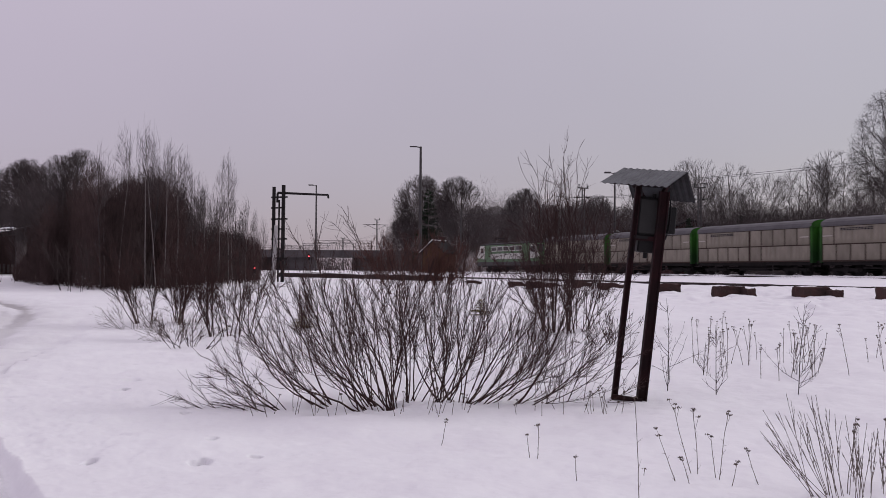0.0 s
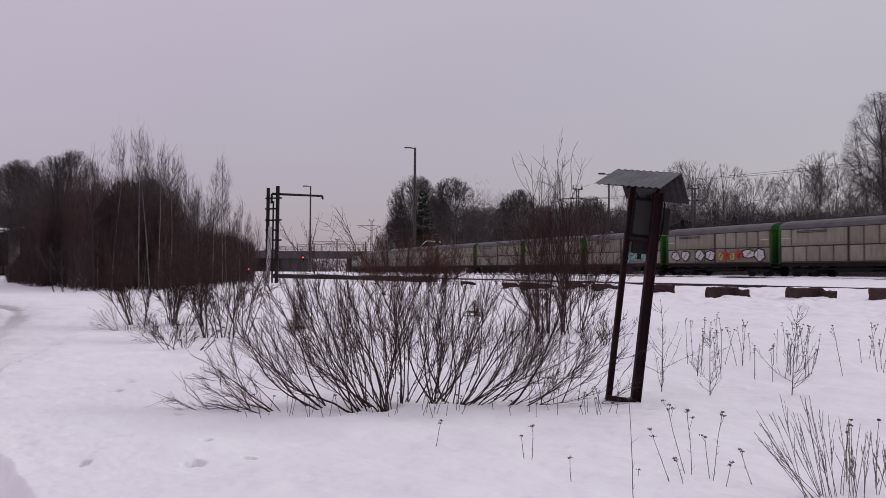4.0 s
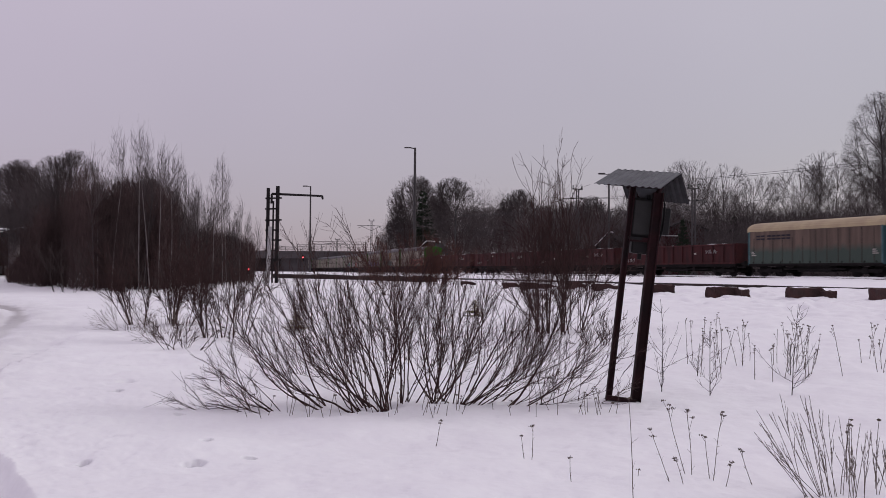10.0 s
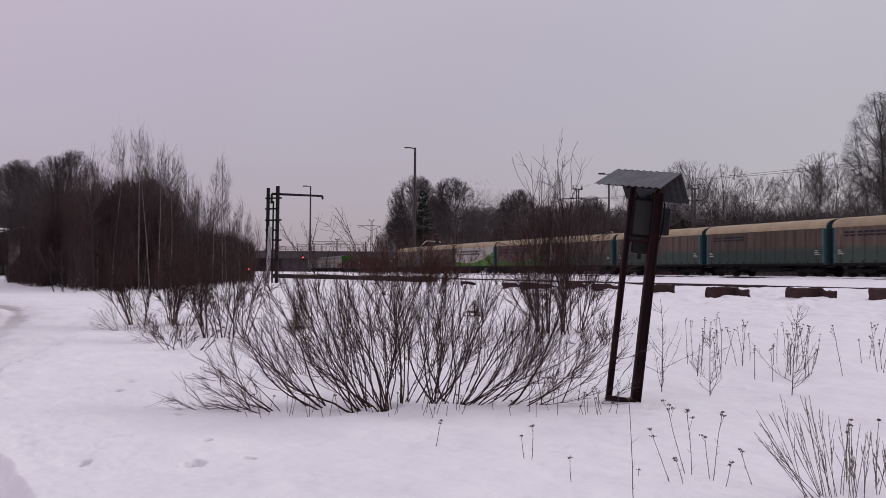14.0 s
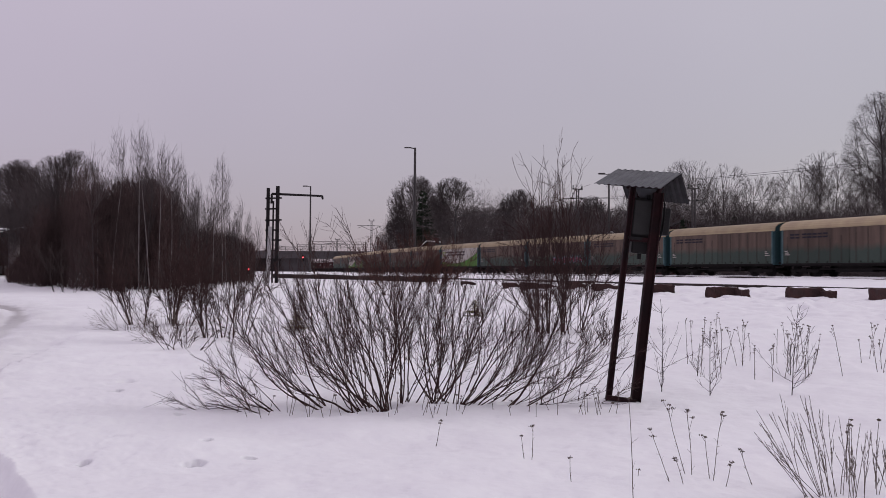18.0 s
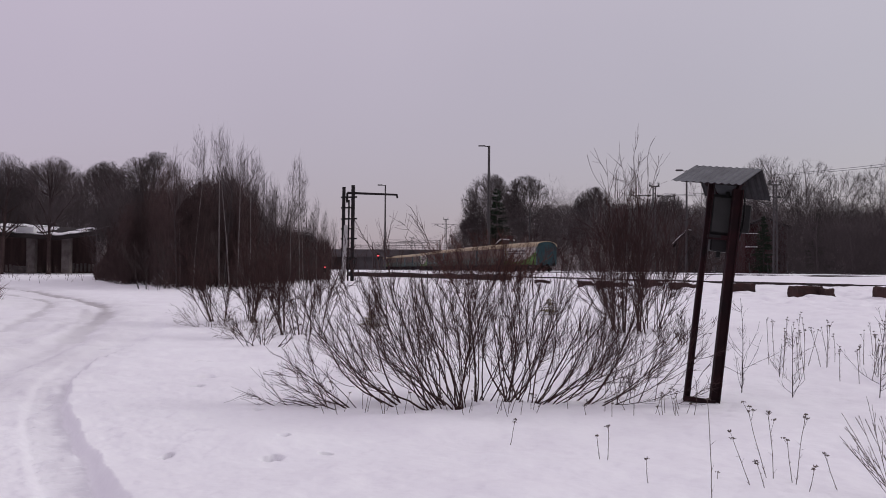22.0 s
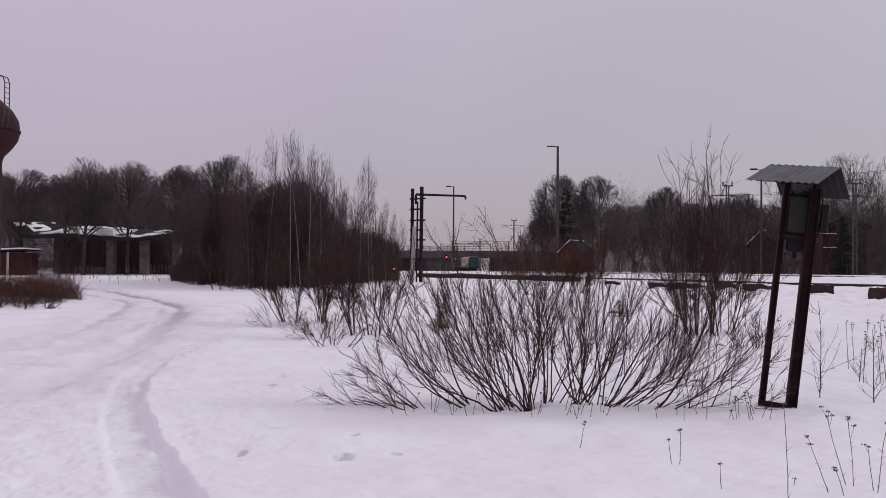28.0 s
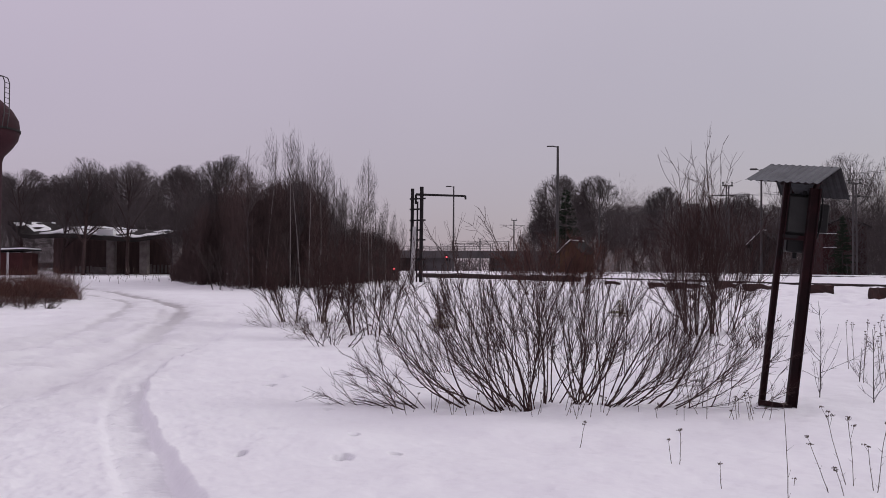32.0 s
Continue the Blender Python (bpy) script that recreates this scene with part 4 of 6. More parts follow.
def domed_tree(seed, height, wide, low, limbs, n2, n3, n4, trunk_r, twig_r, up=0.4, droop=0.0):
    """Meshes of a leafless tree whose fine twigs fill a rounded crown. wide: the crown's half width; low: where it begins."""
    rng = np.random.default_rng(seed)
    centre = np.array([0, 0, (height + low) / 2])
    radii = np.array([wide, wide, (height - low) / 2 * 1.02])
    trunk = run_lines(rng, np.array([[0, 0, -0.4]]), np.array([[rng.normal(0, 0.025), rng.normal(0, 0.025), 1.0]]), np.array([height * 0.93]), 10, 0.024, 0.1)
    p, d, t, _ = sprout(rng, trunk, limbs, low / height * 0.75, 0.9, 0.72, 0.2)
    ln = reach(p, d, centre, radii) * rng.uniform(0.75, 1.0, limbs)
    l1 = run_lines(rng, p, d, ln, 6, 0.09, up)
    p, d, t, _ = sprout(rng, l1, n2, 0.2, 0.98, 0.6)
    ln = np.minimum(reach(p, d, centre, radii) * rng.uniform(0.7, 1.0, n2), height * 0.24)
    l2 = run_lines(rng, p, d, ln, 4, 0.10, up * 0.5)
    p, d, t, _ = sprout(rng, l2, n3, 0.05, 1.0, 0.6)
    d = unit(d + [0, 0, 0.15 - droop])
    ln = np.minimum(reach(p, d, centre, radii) * 1.05, height * 0.13 * rng.uniform(0.4, 1.2, n3))
    l3 = np.stack([p, p + d * ln[:, None]], 1)
    shoots = spikes(p, d, ln, twig_r)
    p, d, _, _ = sprout(rng, l3, n4, 0.1, 0.95, 0.6)
    d = unit(d + [0, 0, 0.1 - droop])
    ln = np.minimum(reach(p, d, centre, radii) * 1.15, height * 0.06 * rng.uniform(0.5, 1.3, n4))
    tw = spikes(p, d, ln, twig_r * 0.75)
    return [tubes(trunk, trunk_r, trunk_r * 0.15, 7), tubes(l1, trunk_r * 0.30, trunk_r * 0.06, 4)], [tubes(l2, trunk_r * 0.09, twig_r * 0.9, 3), shoots, tw]


def tree_thing(name, parts, bark, twig, label, category="tree", group=""):
    ob = thing(name, Matrix(), label, category, group)
    share("trunk", joined("trunk", parts[0], bark), ob, Matrix())
    share("crown", joined("crown", parts[1], twig), ob, Matrix())
    return ob


def put_down(x, y):
    return float(lie(np.array(x), np.array(y)))


def scatter(protos, places, seed, sizes=(0.85, 1.15)):
    """Copies of the plants at the places (x, y, size), each turned at random."""
    rng = random.Random(seed)
    fresh = set(range(len(protos)))
    for i, (x, y, s) in enumerate(places):
        k = rng.randrange(len(protos)) if not fresh else fresh.pop()
        src = protos[k]
        rot, size = rng.uniform(0, 360), s * rng.uniform(*sizes)
        m = pose(x, y, put_down(x, y) - 0.05, rng.uniform(-3, 3), rng.uniform(-3, 3), rot) @ Matrix.Diagonal((size, size, size, 1))
        if src.get("placed"):
            ob = copy_thing(src, Matrix())
            ob.matrix_basis = m
        else:
            src.matrix_basis = m
            src["placed"] = 1


# far woods
BIG = [tree_thing("broad_tree", domed_tree(10 + i, 17.0, 6.0 + 0.5 * i, 5.0, 24, 280, 1900, 3600, 0.33, 0.017), BARK_FAR, BARK_FAR, "tall leafless broad-crowned tree beyond the yard", group="far trees") for i in range(3)]
BELT = [tree_thing("belt_tree", domed_tree(20 + i, 14.0, 4.3, 2.0, 26, 260, 2600, 5200, 0.17, 0.019, 0.6), BARK_FAR, BARK_FAR, "dense leafless tree in the belt behind the tracks", group="belt trees") for i in range(3)]
AIRY = [tree_thing("airy_tree", domed_tree(30 + i, 10.0, 3.2, 2.4, 15, 95, 500, 900, 0.08, 0.009, 0.7), PALE_BARK, BARK_FAR, "airy leafless tree with upswept boughs behind the tracks", group="airy trees") for i in range(3)]
WEEPING = [tree_thing("old_birch", domed_tree(40, 20.5, 4.4, 3.0, 44, 420, 2800, 5200, 0.22, 0.013, 0.3, 0.6), BARK_FAR, BARK_FAR, "tall old birch with hanging fine twigs")]
ALDER = [tree_thing("alder_thicket_tree", bare_tree(50 + i, 7.2, 2.2, 44, 2800, 0.05, 0.5, 0.03, 0.9, stems=8, twig_r=0.011), THICKET, THICKET, "dense leafless alder clump with many thin stems", group="thicket alders") for i in range(4)]
def slim(p):
    """The boughs counted to the crown."""
    return [p[0][0]], [p[0][1]] + p[1]


FRONT = [tree_thing("dome_tree", domed_tree(90 + i, 13.2, 3.5 + 0.25 * i, 4.6, 20, 190, 1500, 3600, 0.25, 0.0135, 0.25), THICKET, BARK_FAR, "old leafless tree with dark trunk and domed crown before the shed", group="trees before the shed") for i in range(3)]
BIRCHES = [tree_thing("young_birch", slim(domed_tree(70 + i, 10.4, 0.62, 4.8, 13, 34, 90, 130, 0.040, 0.006, 1.4)), BIRCH, BARK_FAR, "young birch with pale slender trunk", group="birches in the thicket") for i in range(3)]
CROWNED = [tree_thing("alder_tree", domed_tree(60 + i, 9.3, 2.1, 2.6, 24, 150, 800, 1500, 0.09, 0.011, 0.7), BARK_FAR, BARK_FAR, "slender leafless alder with a rounded crown in the thicket", group="thicket alders") for i in range(2)]
rng0 = random.Random(11)


def bearing(k, y):
    """A place seen k across and y ahead."""
    return (k * y, y)


# the old trees behind the canopy
row = [(*bearing(k, y), z) for k, y, z in ((-0.70, 128, 1.0), (-0.678, 140, 0.95), (-0.649, 130, 0.92), (-0.621, 138, 0.98), (-0.586, 126, 1.05), (-0.56, 144, 0.9), (-0.528, 130, 1.06), (-0.502, 142, 1.0),
                                          (-0.463, 128, 0.98), (-0.44, 146, 0.86), (-0.41, 134, 0.78))]
scatter(BIG, [(x, y, 0.93 * z) for x, y, z in row], 1, (0.92, 1.0))
scatter(FRONT, [(-55.7, 95.0, 1.0), (-50.6, 95.4, 0.97), (-43.6, 95.0, 0.93), (-59.2, 96.2, 0.88), (-64.4, 97.2, 0.92), (-47.2, 104.5, 0.84), (-69.5, 100.0, 0.9), (-61.6, 108.0, 0.9)], 21, (0.99, 1.01))
# the belt on the far side of the tracks
row = [(*bearing(-0.048, 205), 0.85), (*bearing(-0.030, 190), 1.42), (*bearing(-0.012, 200), 1.2), (*bearing(0.012, 185), 1.35), (*bearing(0.032, 190), 1.0), (*bearing(0.050, 180), 0.9),
       (*bearing(0.086, 165), 1.12), (*bearing(0.068, 170), 0.78), (*bearing(0.108, 150), 0.82), (*bearing(0.125, 150), 0.82), (*bearing(0.145, 145), 0.84), (*bearing(0.165, 140), 0.82), (*bearing(0.19, 135), 0.72)]
scatter(BELT, row, 2, (0.95, 1.05))
row = []
for i in range(24):
    k = 0.20 + i * 0.0118
    y = (62 + rng0.uniform(0, 14)) / (0.3665 + 0.930 * k)
    gap = 0.55 if 0.352 < k < 0.385 else 1.0
    row.append((*bearing(k, y), gap * rng0.uniform(0.95, 1.2) * y / 100))
scatter(AIRY, row, 3)
row = []
for i in range(15):
    k = -0.06 + i * 0.019
    y = (60 + rng0.uniform(0, 14)) / (0.3665 + 0.930 * k)
    row.append((*bearing(k, y), rng0.uniform(0.75, 1.0) * y / 118))
scatter(ALDER, row, 4)
scatter(WEEPING, [(*bearing(0.487, 100), 0.98), (*bearing(0.515, 104), 1.0)], 5, (0.98, 1.02))
# the thicket to the left of the yard


def thicket_top(k):
    return np.interp(k, [-0.48, -0.46, -0.44, -0.42, -0.40, -0.37, -0.35, -0.32, -0.30, -0.275, -0.24, -0.205], [0.3, 2.2, 5.0, 6.4, 6.6, 6.2, 7.0, 7.4, 6.8, 5.4, 5.2, 4.2])


def thicket_edge(k):
    return np.interp(k, [-0.49, -0.46, -0.43, -0.39, -0.34, -0.31, -0.27, -0.235, -0.205], [72, 66, 57, 51, 53, 52, 62, 70, 77])


row = []
for i in range(30):
    k = rng0.uniform(-0.47, -0.305)
    y = float(thicket_edge(k)) + 2.5 * math.sin(k * 130) + 13 * rng0.random() ** 1.5
    row.append((*bearing(k, y), float(thicket_top(k)) / 7.8 * rng0.uniform(0.5, 0.98)))
scatter(ALDER, row, 6)
scatter(CROWNED, [(*bearing(-0.456, 74), 0.84), (*bearing(-0.474, 78), 0.7), (*bearing(-0.446, 80), 0.98), (*bearing(-0.423, 64), 1.0), (*bearing(-0.404, 66), 1.03), (*bearing(-0.415, 72), 1.06), (*bearing(-0.388, 70), 0.92), (*bearing(-0.436, 70), 0.86), (*bearing(-0.345, 62), 0.80), (*bearing(-0.325, 64), 0.82)], 8, (0.97, 1.03))
row = [(*bearing(-0.362, 51.5), 0.98), (*bearing(-0.332, 50.5), 0.98), (*bearing(-0.320, 50.5), 0.96), (*bearing(-0.311, 51), 0.86), (*bearing(-0.297, 54), 0.86), (*bearing(-0.306, 56), 0.92), (*bearing(-0.377, 54), 0.8),
       (*bearing(-0.252, 63), 0.88), (*bearing(-0.241, 65), 0.98), (*bearing(-0.236, 67), 0.9), (*bearing(-0.222, 71), 0.7), (*bearing(-0.265, 62), 0.72), (*bearing(-0.212, 74), 0.62)]
scatter(BIRCHES, row, 7, (0.97, 1.03))
POLES = [tree_thing("slim_alder", slim(domed_tree(80 + i, 7.0, 0.75, 2.4, 14, 44, 140, 200, 0.034, 0.0055, 1.3)), BARK_FAR, BARK_FAR, "slim upright leafless alder in the thicket", group="slim alders") for i in range(3)]
row = []
for i in range(36):
    k = rng0.uniform(-0.44, -0.205) if i < 14 else rng0.uniform(-0.292, -0.204)
    y = float(thicket_edge(k)) + rng0.uniform(-0.5, 5)
    row.append((*bearing(k, y), (1.2 if k < -0.292 else np.interp(k, [-0.292, -0.204], [1.05, 0.72])) * rng0.uniform(0.8, 1.15)))
scatter(POLES, row, 9)


def undergrowth(name, seed, n, place, tall, label, material, slant=0.16, thick=0.026):
    """A dense mass of upright twigs: place gives x and y for a random pair, tall the height at each."""
    rng = np.random.default_rng(seed)
    x, y = place(rng.random(n), rng.random(n))
    h = tall(x, y) * rng.uniform(0.35, 1.0, n)
    z = lie(x, y) + np.maximum(0, h * rng.uniform(-0.15, 0.75, n))
    p = np.stack([x, y, z], 1)
    d = np.stack([rng.normal(0, slant, n), rng.normal(0, slant, n), np.ones(n)], 1)
    size = np.hypot(x, y) / 100
    v, f = spikes(p, d, h * rng.uniform(0.3, 0.85, n), thick * size * rng.uniform(0.5, 1.5, n))
    return tagged(new(name, mesh_from(name, v, f, material)), label, "undergrowth", kind="stuff")


def brush(name, seed, n, place, tall, label, material, length=(0.25, 0.8), thick=0.0075, slant=0.55, grain=0.6):
    """A soft mass of short fine twigs from the ground to an uneven top. tall: the top's height; grain: how lumpy it is, in lumps a metre."""
    rng = np.random.default_rng(seed)
    x, y = place(rng.random(n), rng.random(n))
    top = tall(x, y) * (1 + 0.22 * ripple(x * grain, y * grain, seed + 50) + 0.13 * ripple(x * grain * 3, y * grain * 3, seed + 51))
    # thinner towards the top
    z = lie(x, y) + top * (1 - rng.random(n) ** 1.1) * rng.uniform(0.9, 1.12, n)
    ln = rng.uniform(*length, n)
    d = np.stack([rng.normal(0, slant, n), rng.normal(0, slant, n), np.ones(n)], 1)
    v, f = spikes(np.stack([x, y, z - 0.3 * ln], 1), d, ln, thick * rng.uniform(0.6, 1.4, n))
    return tagged(new(name, mesh_from(name, v, f, material)), label, "undergrowth", kind="stuff")


def belt_place(a, b):
    k = -0.075 + 0.60 * a
    y = (60 + 26 * b) / (0.3665 + 0.930 * k)
    return k * y, y


def thicket_place(a, b):
    k = -0.475 + 0.268 * a
    y = thicket_edge(k) + 2.5 * np.sin(k * 130) + 1.0 + 14 * b + 4.0 * ripple(k * 45, b * 3, 24)
    return k * y, y


def back_place(a, b):
    k = -0.72 + 0.42 * a
    y = 116 + 40 * b
    return k * y, y


brush("belt_undergrowth", 1, 210000, belt_place, lambda x, y: np.interp(x / y, [0.06, 0.10, 0.19, 0.23], [0.074, 0.062, 0.058, 0.060]) * np.clip((x / y + 0.095) / 0.05, 0.2, 1) * np.hypot(x, y), "dark tangled undergrowth beneath the belt of trees", BELT_BARK, (0.5, 1.3), 0.016, 0.85, 0.16)
brush("thicket_undergrowth", 2, 110000, thicket_place, lambda x, y: np.interp(x / y, [-0.30, -0.27], [0.88, 0.72]) * thicket_top(x / y), "dark reddish undergrowth filling the thicket", THICKET, (0.3, 1.0), 0.0085, 0.42, 0.30)
undergrowth("dry_grass", 5, 260, lambda a, b: ((-0.64 + 0.27 * a) * (58 + 36 * b), 58 + 36 * b), lambda x, y: 1.2 + 0.6 * ripple(x, y, 25), "sparse dry grass stalks in the snow", STRAW, 0.4, 0.022)
brush("back_undergrowth", 3, 85000, back_place, lambda x, y: 10.5 + 0 * x, "dark undergrowth beneath the old trees", BARK_FAR, (0.6, 1.8), 0.018, 0.5, 0.12)
undergrowth("heap_undergrowth", 4, 12000, lambda a, b: (-22.0 + 2.9 * np.sqrt(b) * np.cos(6.2832 * a), 31.0 + 4.2 * np.sqrt(b) * np.sin(6.2832 * a)), lambda x, y: 1.4 + 0.4 * ripple(x, y, 23), "dense low reddish brush on the heap by the road", RED_TWIG, 0.7, 0.02)


undergrowth("far_brush", 6, 6000, lambda a, b: tuple(np.array([along(340 + 170 * u, 7 + 30 * v) for u, v in zip(a, b)]).T), lambda x, y: 7.5 + 0 * x, "grey brush beyond the road bridge", BARK_FAR, 0.25, 0.03)


def spruce(seed, height, material):
    rng = np.random.default_rng(seed)
    trunk = run_lines(rng, np.array([[0, 0, -0.2]]), np.array([[0, 0, 1.0]]), np.array([height]), 6, 0.01, 0)
    n = 150
    t = np.sort(rng.uniform(0.06, 0.98, n))
    a = rng.uniform(0, 2 * math.pi, n)
    p = np.stack([0 * t, 0 * t, t * height], 1)
    d = np.stack([np.cos(a), np.sin(a), -0.25 + 0.4 * t], 1)
    l1 = run_lines(rng, p, d, height * 0.26 * (1.05 - t) * rng.uniform(0.7, 1.1, n), 4, 0.06, 0.1)
    m = 5200
    p, d, _, _ = sprout(rng, l1, m, 0.05, 1.0, 0.8)
    tw = spikes(p, d + [0, 0, -0.15], height * 0.035 * rng.uniform(0.6, 1.3, m), height * 0.0035)
    return [tubes(trunk, height * 0.014, 0.01, 6)], [tubes(l1, height * 0.004, 0.004, 3), tw]


for k, y, hgt in ((-0.022, 178, 16.5), (0.262, 96, 6.0), (0.318, 100, 6.5)):
    ob = tree_thing("spruce", spruce(int(y), hgt, NEEDLE), BARK_FAR, NEEDLE, "dark green spruce among leafless trees", group="spruces")
    ob.matrix_basis = pose(k * y, y, put_down(k * y, y))
for x, y, hgt in ((-3.6, 22.6, 0.95), (0.93, 26.6, 1.0)):
    ob = tree_thing("young_spruce", spruce(int(y), hgt, NEEDLE_DRY), BARK, NEEDLE_DRY, "small yellowish spruce sapling in the snow", group="spruce saplings")
    ob.matrix_basis = pose(x, y, put_down(x, y)) @ Matrix.Diagonal((1.6, 1.6, 0.5, 1))


# bushes and weeds near by
def bush(seed, bases, stems, length, lean, up, r, kids, twigs, tip=0.0025, flat=1.0, heading=None, wander=0.085, fan=0.42, tw=0.10, fork=0.5):
    """A leafless bush: stems that leave the bases outwards, shoots on them and fine twigs. bases: (x, y) places."""
    rng = np.random.default_rng(seed)
    bases = np.array(bases, float)
    which = rng.integers(0, len(bases), stems)
    cx = bases.mean(0)
    p0 = np.zeros((stems, 3))
    p0[:, :2] = bases[which] + rng.normal(0, 0.05, (stems, 2))
    p0[:, 2] = -0.06
    out = np.zeros((stems, 3))
    spreadw = np.ptp(bases[:, 0]) + 0.2
    out[:, 0] = (p0[:, 0] - cx[0]) / spreadw * 2.0 * lean + rng.normal(0, fan, stems) * lean
    out[:, 1] = rng.normal(0, 0.5, stems) * lean * flat
    out[:, 2] = 1.0 - 0.35 * np.abs(out[:, 0]).clip(0, 1.6)
    if heading is not None:
        out += np.array(heading)
    ln = length * rng.uniform(0.55, 1.1, stems)
    l1 = run_lines(rng, p0, out, ln, 10, wander, up)
    p, d, t, w = sprout(rng, l1, kids, 0.18, 0.95, fork, 0.22)
    l2 = run_lines(rng, p, d, ln[w] * 0.48 * (1.1 - 0.6 * t) * rng.uniform(0.5, 1.1, kids), 6, 0.12, up * 0.45)
    p, d, t, _ = sprout(rng, l2, twigs, 0.1, 1.0, 0.5, 0.2)
    l3 = run_lines(rng, p, d, length * tw * rng.uniform(0.4, 1.3, twigs), 3, 0.1, up * 0.5)
    thick = r * rng.uniform(0.6, 1.1, stems)
    return [tubes(l1[i:i + 1], thick[i], r * 0.22, 6) for i in range(stems)], [tubes(l2, r * 0.4, tip, 4), tubes(l3, tip * 1.2, tip * 0.6, 3)]


def fan_bush(seed, clumps, r, shoots, twigs, tip, depth=0.26, up=0.5):
    """A many-stemmed bush. clumps: (x, y, stems, leaning from, to in degrees off the upright, stem length)."""
    rng = np.random.default_rng(seed)
    p0, d0, ln = [], [], []
    for x, y, n, a0, a1, length in clumps:
        for i in range(n):
            a = radians(a0 + (a1 - a0) * (i + 0.5) / n + rng.normal(0, 5))
            p0.append((x + rng.normal(0, 0.045), y + rng.normal(0, 0.07), -0.10))
            d0.append((math.sin(a), rng.normal(0, depth), math.cos(a)))
            ln.append(length * rng.uniform(0.72, 1.08))
    p0, d0, ln = np.array(p0), np.array(d0), np.array(ln)
    n = len(ln)
    l1 = run_lines(rng, p0, d0, ln, 12, 0.095, up)
    p, d, t, w = sprout(rng, l1, shoots, 0.22, 0.93, 0.42, 0.16)
    l2 = run_lines(rng, p, d, ln[w] * 0.55 * (1.1 - 0.72 * t) * rng.uniform(0.5, 1.1, shoots), 7, 0.07, up * 0.6)
    p, d, t, _ = sprout(rng, l2[:, ::2], twigs, 0.1, 1.0, 0.48, 0.2)
    l3 = run_lines(rng, p, d, rng.uniform(0.05, 0.26, twigs), 4, 0.09, up * 0.5)
    thick = r * rng.uniform(0.6, 1.15, n)
    return [tubes(l1[i:i + 1], thick[i], r * 0.20, 6) for i in range(n)], [tubes(l2, r * 0.27, tip, 4), tubes(l3, tip * 1.1, tip * 0.6, 3)]


def bush_thing(name, parts, m, material, label, category="bush", group=""):
    ob = thing(name, m, label, category, group)
    if len(parts[0]) > 48 and name == "heap_brush":
        tagged(share("brush_mass", joined("brush_mass", parts[0], material), ob, Matrix()), kind="stuff")
    else:
        for st in parts[0]:
            share("stem", joined("stem", [st], material), ob, Matrix())
    tagged(share("twig_mass", joined("twig_mass", parts[1], material), ob, Matrix()), kind="stuff")
    return ob


def set_bush(name, x, y, parts, material, label, group=""):
    return bush_thing(name, parts, pose(x, y, put_down(x, y)), material, label, group=group)


# the broad willow in front, in its clumps
set_bush("willow_bush", -0.45, 10.3, fan_bush(101, [(-0.85, 0.0, 6, -74, -40, 1.75), (-0.42, -0.05, 10, -70, -16, 1.9), (-0.17, -0.1, 13, -50, 16, 1.75), (0.0, 0.15, 7, -8, 36, 1.7),
         (0.31, -0.05, 8, -6, 50, 1.7), (0.58, 0.0, 8, 8, 72, 1.75), (0.72, 0.05, 8, 38, 82, 1.85), (1.1, 0.0, 6, 52, 84, 1.6), (0.4, 0.5, 6, -45, 45, 1.4)], 0.0112, 600, 5600, 0.0016, up=0.85), WILLOW, "broad leafless willow bush with arching dark stems")
set_bush("willow_shoots", -0.75, 10.5, bush(102, [(-0.12, 0), (0.0, 0.1), (0.16, -0.05)], 7, 2.05, 0.3, 0.3, 0.009, 60, 260, 0.002), BARK_RED, "upright reddish willow shoots amid the bush")
set_bush("willow_shoots", 0.1, 12.6, bush(113, [(-2.0, 0.2), (-1.4, -0.2), (-0.8, 0.3), (-0.2, 0), (0.4, 0.3), (1.0, -0.1), (1.6, 0.2)], 30, 1.7, 0.45, 0.35, 0.006, 200, 1100, 0.0018), BARK_RED, "thin reddish shoots behind the willow bush")
set_bush("trailing_twigs", -1.66, 10.0, fan_bush(103, [(0.0, 0.0, 6, -80, -58, 1.15), (-0.75, -0.1, 4, -85, -60, 0.55), (-0.35, 0.1, 4, -82, -50, 0.7)], 0.009, 60, 330, 0.0018, 0.2, 0.25), WILLOW, "low twigs trailing over the snow")
set_bush("trailing_twigs", 1.35, 10.3, bush(104, [(-0.3, 0), (0.2, 0.05), (0.0, 0.22)], 12, 0.9, 0.7, 0.4, 0.005, 60, 240, 0.0018, heading=(0.3, 0, -0.3)), WILLOW, "low twigs trailing over the snow")
set_bush("alder_bush", -7.15, 23.9, bush(105, [(-0.6, 0.1), (0, 0.3), (0.15, 0), (-1.1, 0.4), (0.5, 0.3)], 34, 2.3, 0.36, 0.25, 0.014, 420, 2600, 0.0032, wander=0.06, fork=0.42), WILLOW, "dark leafless alder bush beside the track")
set_bush("alder_bush", -4.75, 20.0, bush(106, [(-0.4, 0), (-0.1, 0.2), (0.15, 0), (0.4, 0.1)], 22, 2.0, 0.24, 0.22, 0.012, 300, 1900, 0.0028, wander=0.05, fork=0.42), WILLOW, "dark leafless alder bush beside the track")
for x, y, sd in ((-6.6, 21.6, 1), (-5.9, 20.2, 2), (-5.6, 18.9, 3), (-7.9, 23.0, 4), (-8.8, 25.5, 5)):
    set_bush("dry_tuft", x, y, bush(700 + sd, [(-0.3, 0), (0, 0.15), (0.3, 0)], 30, 0.75, 0.9, 0.0, 0.004, 60, 120, 0.0022), STRAW, "bent dry grass tuft in the snow", "grass tufts")
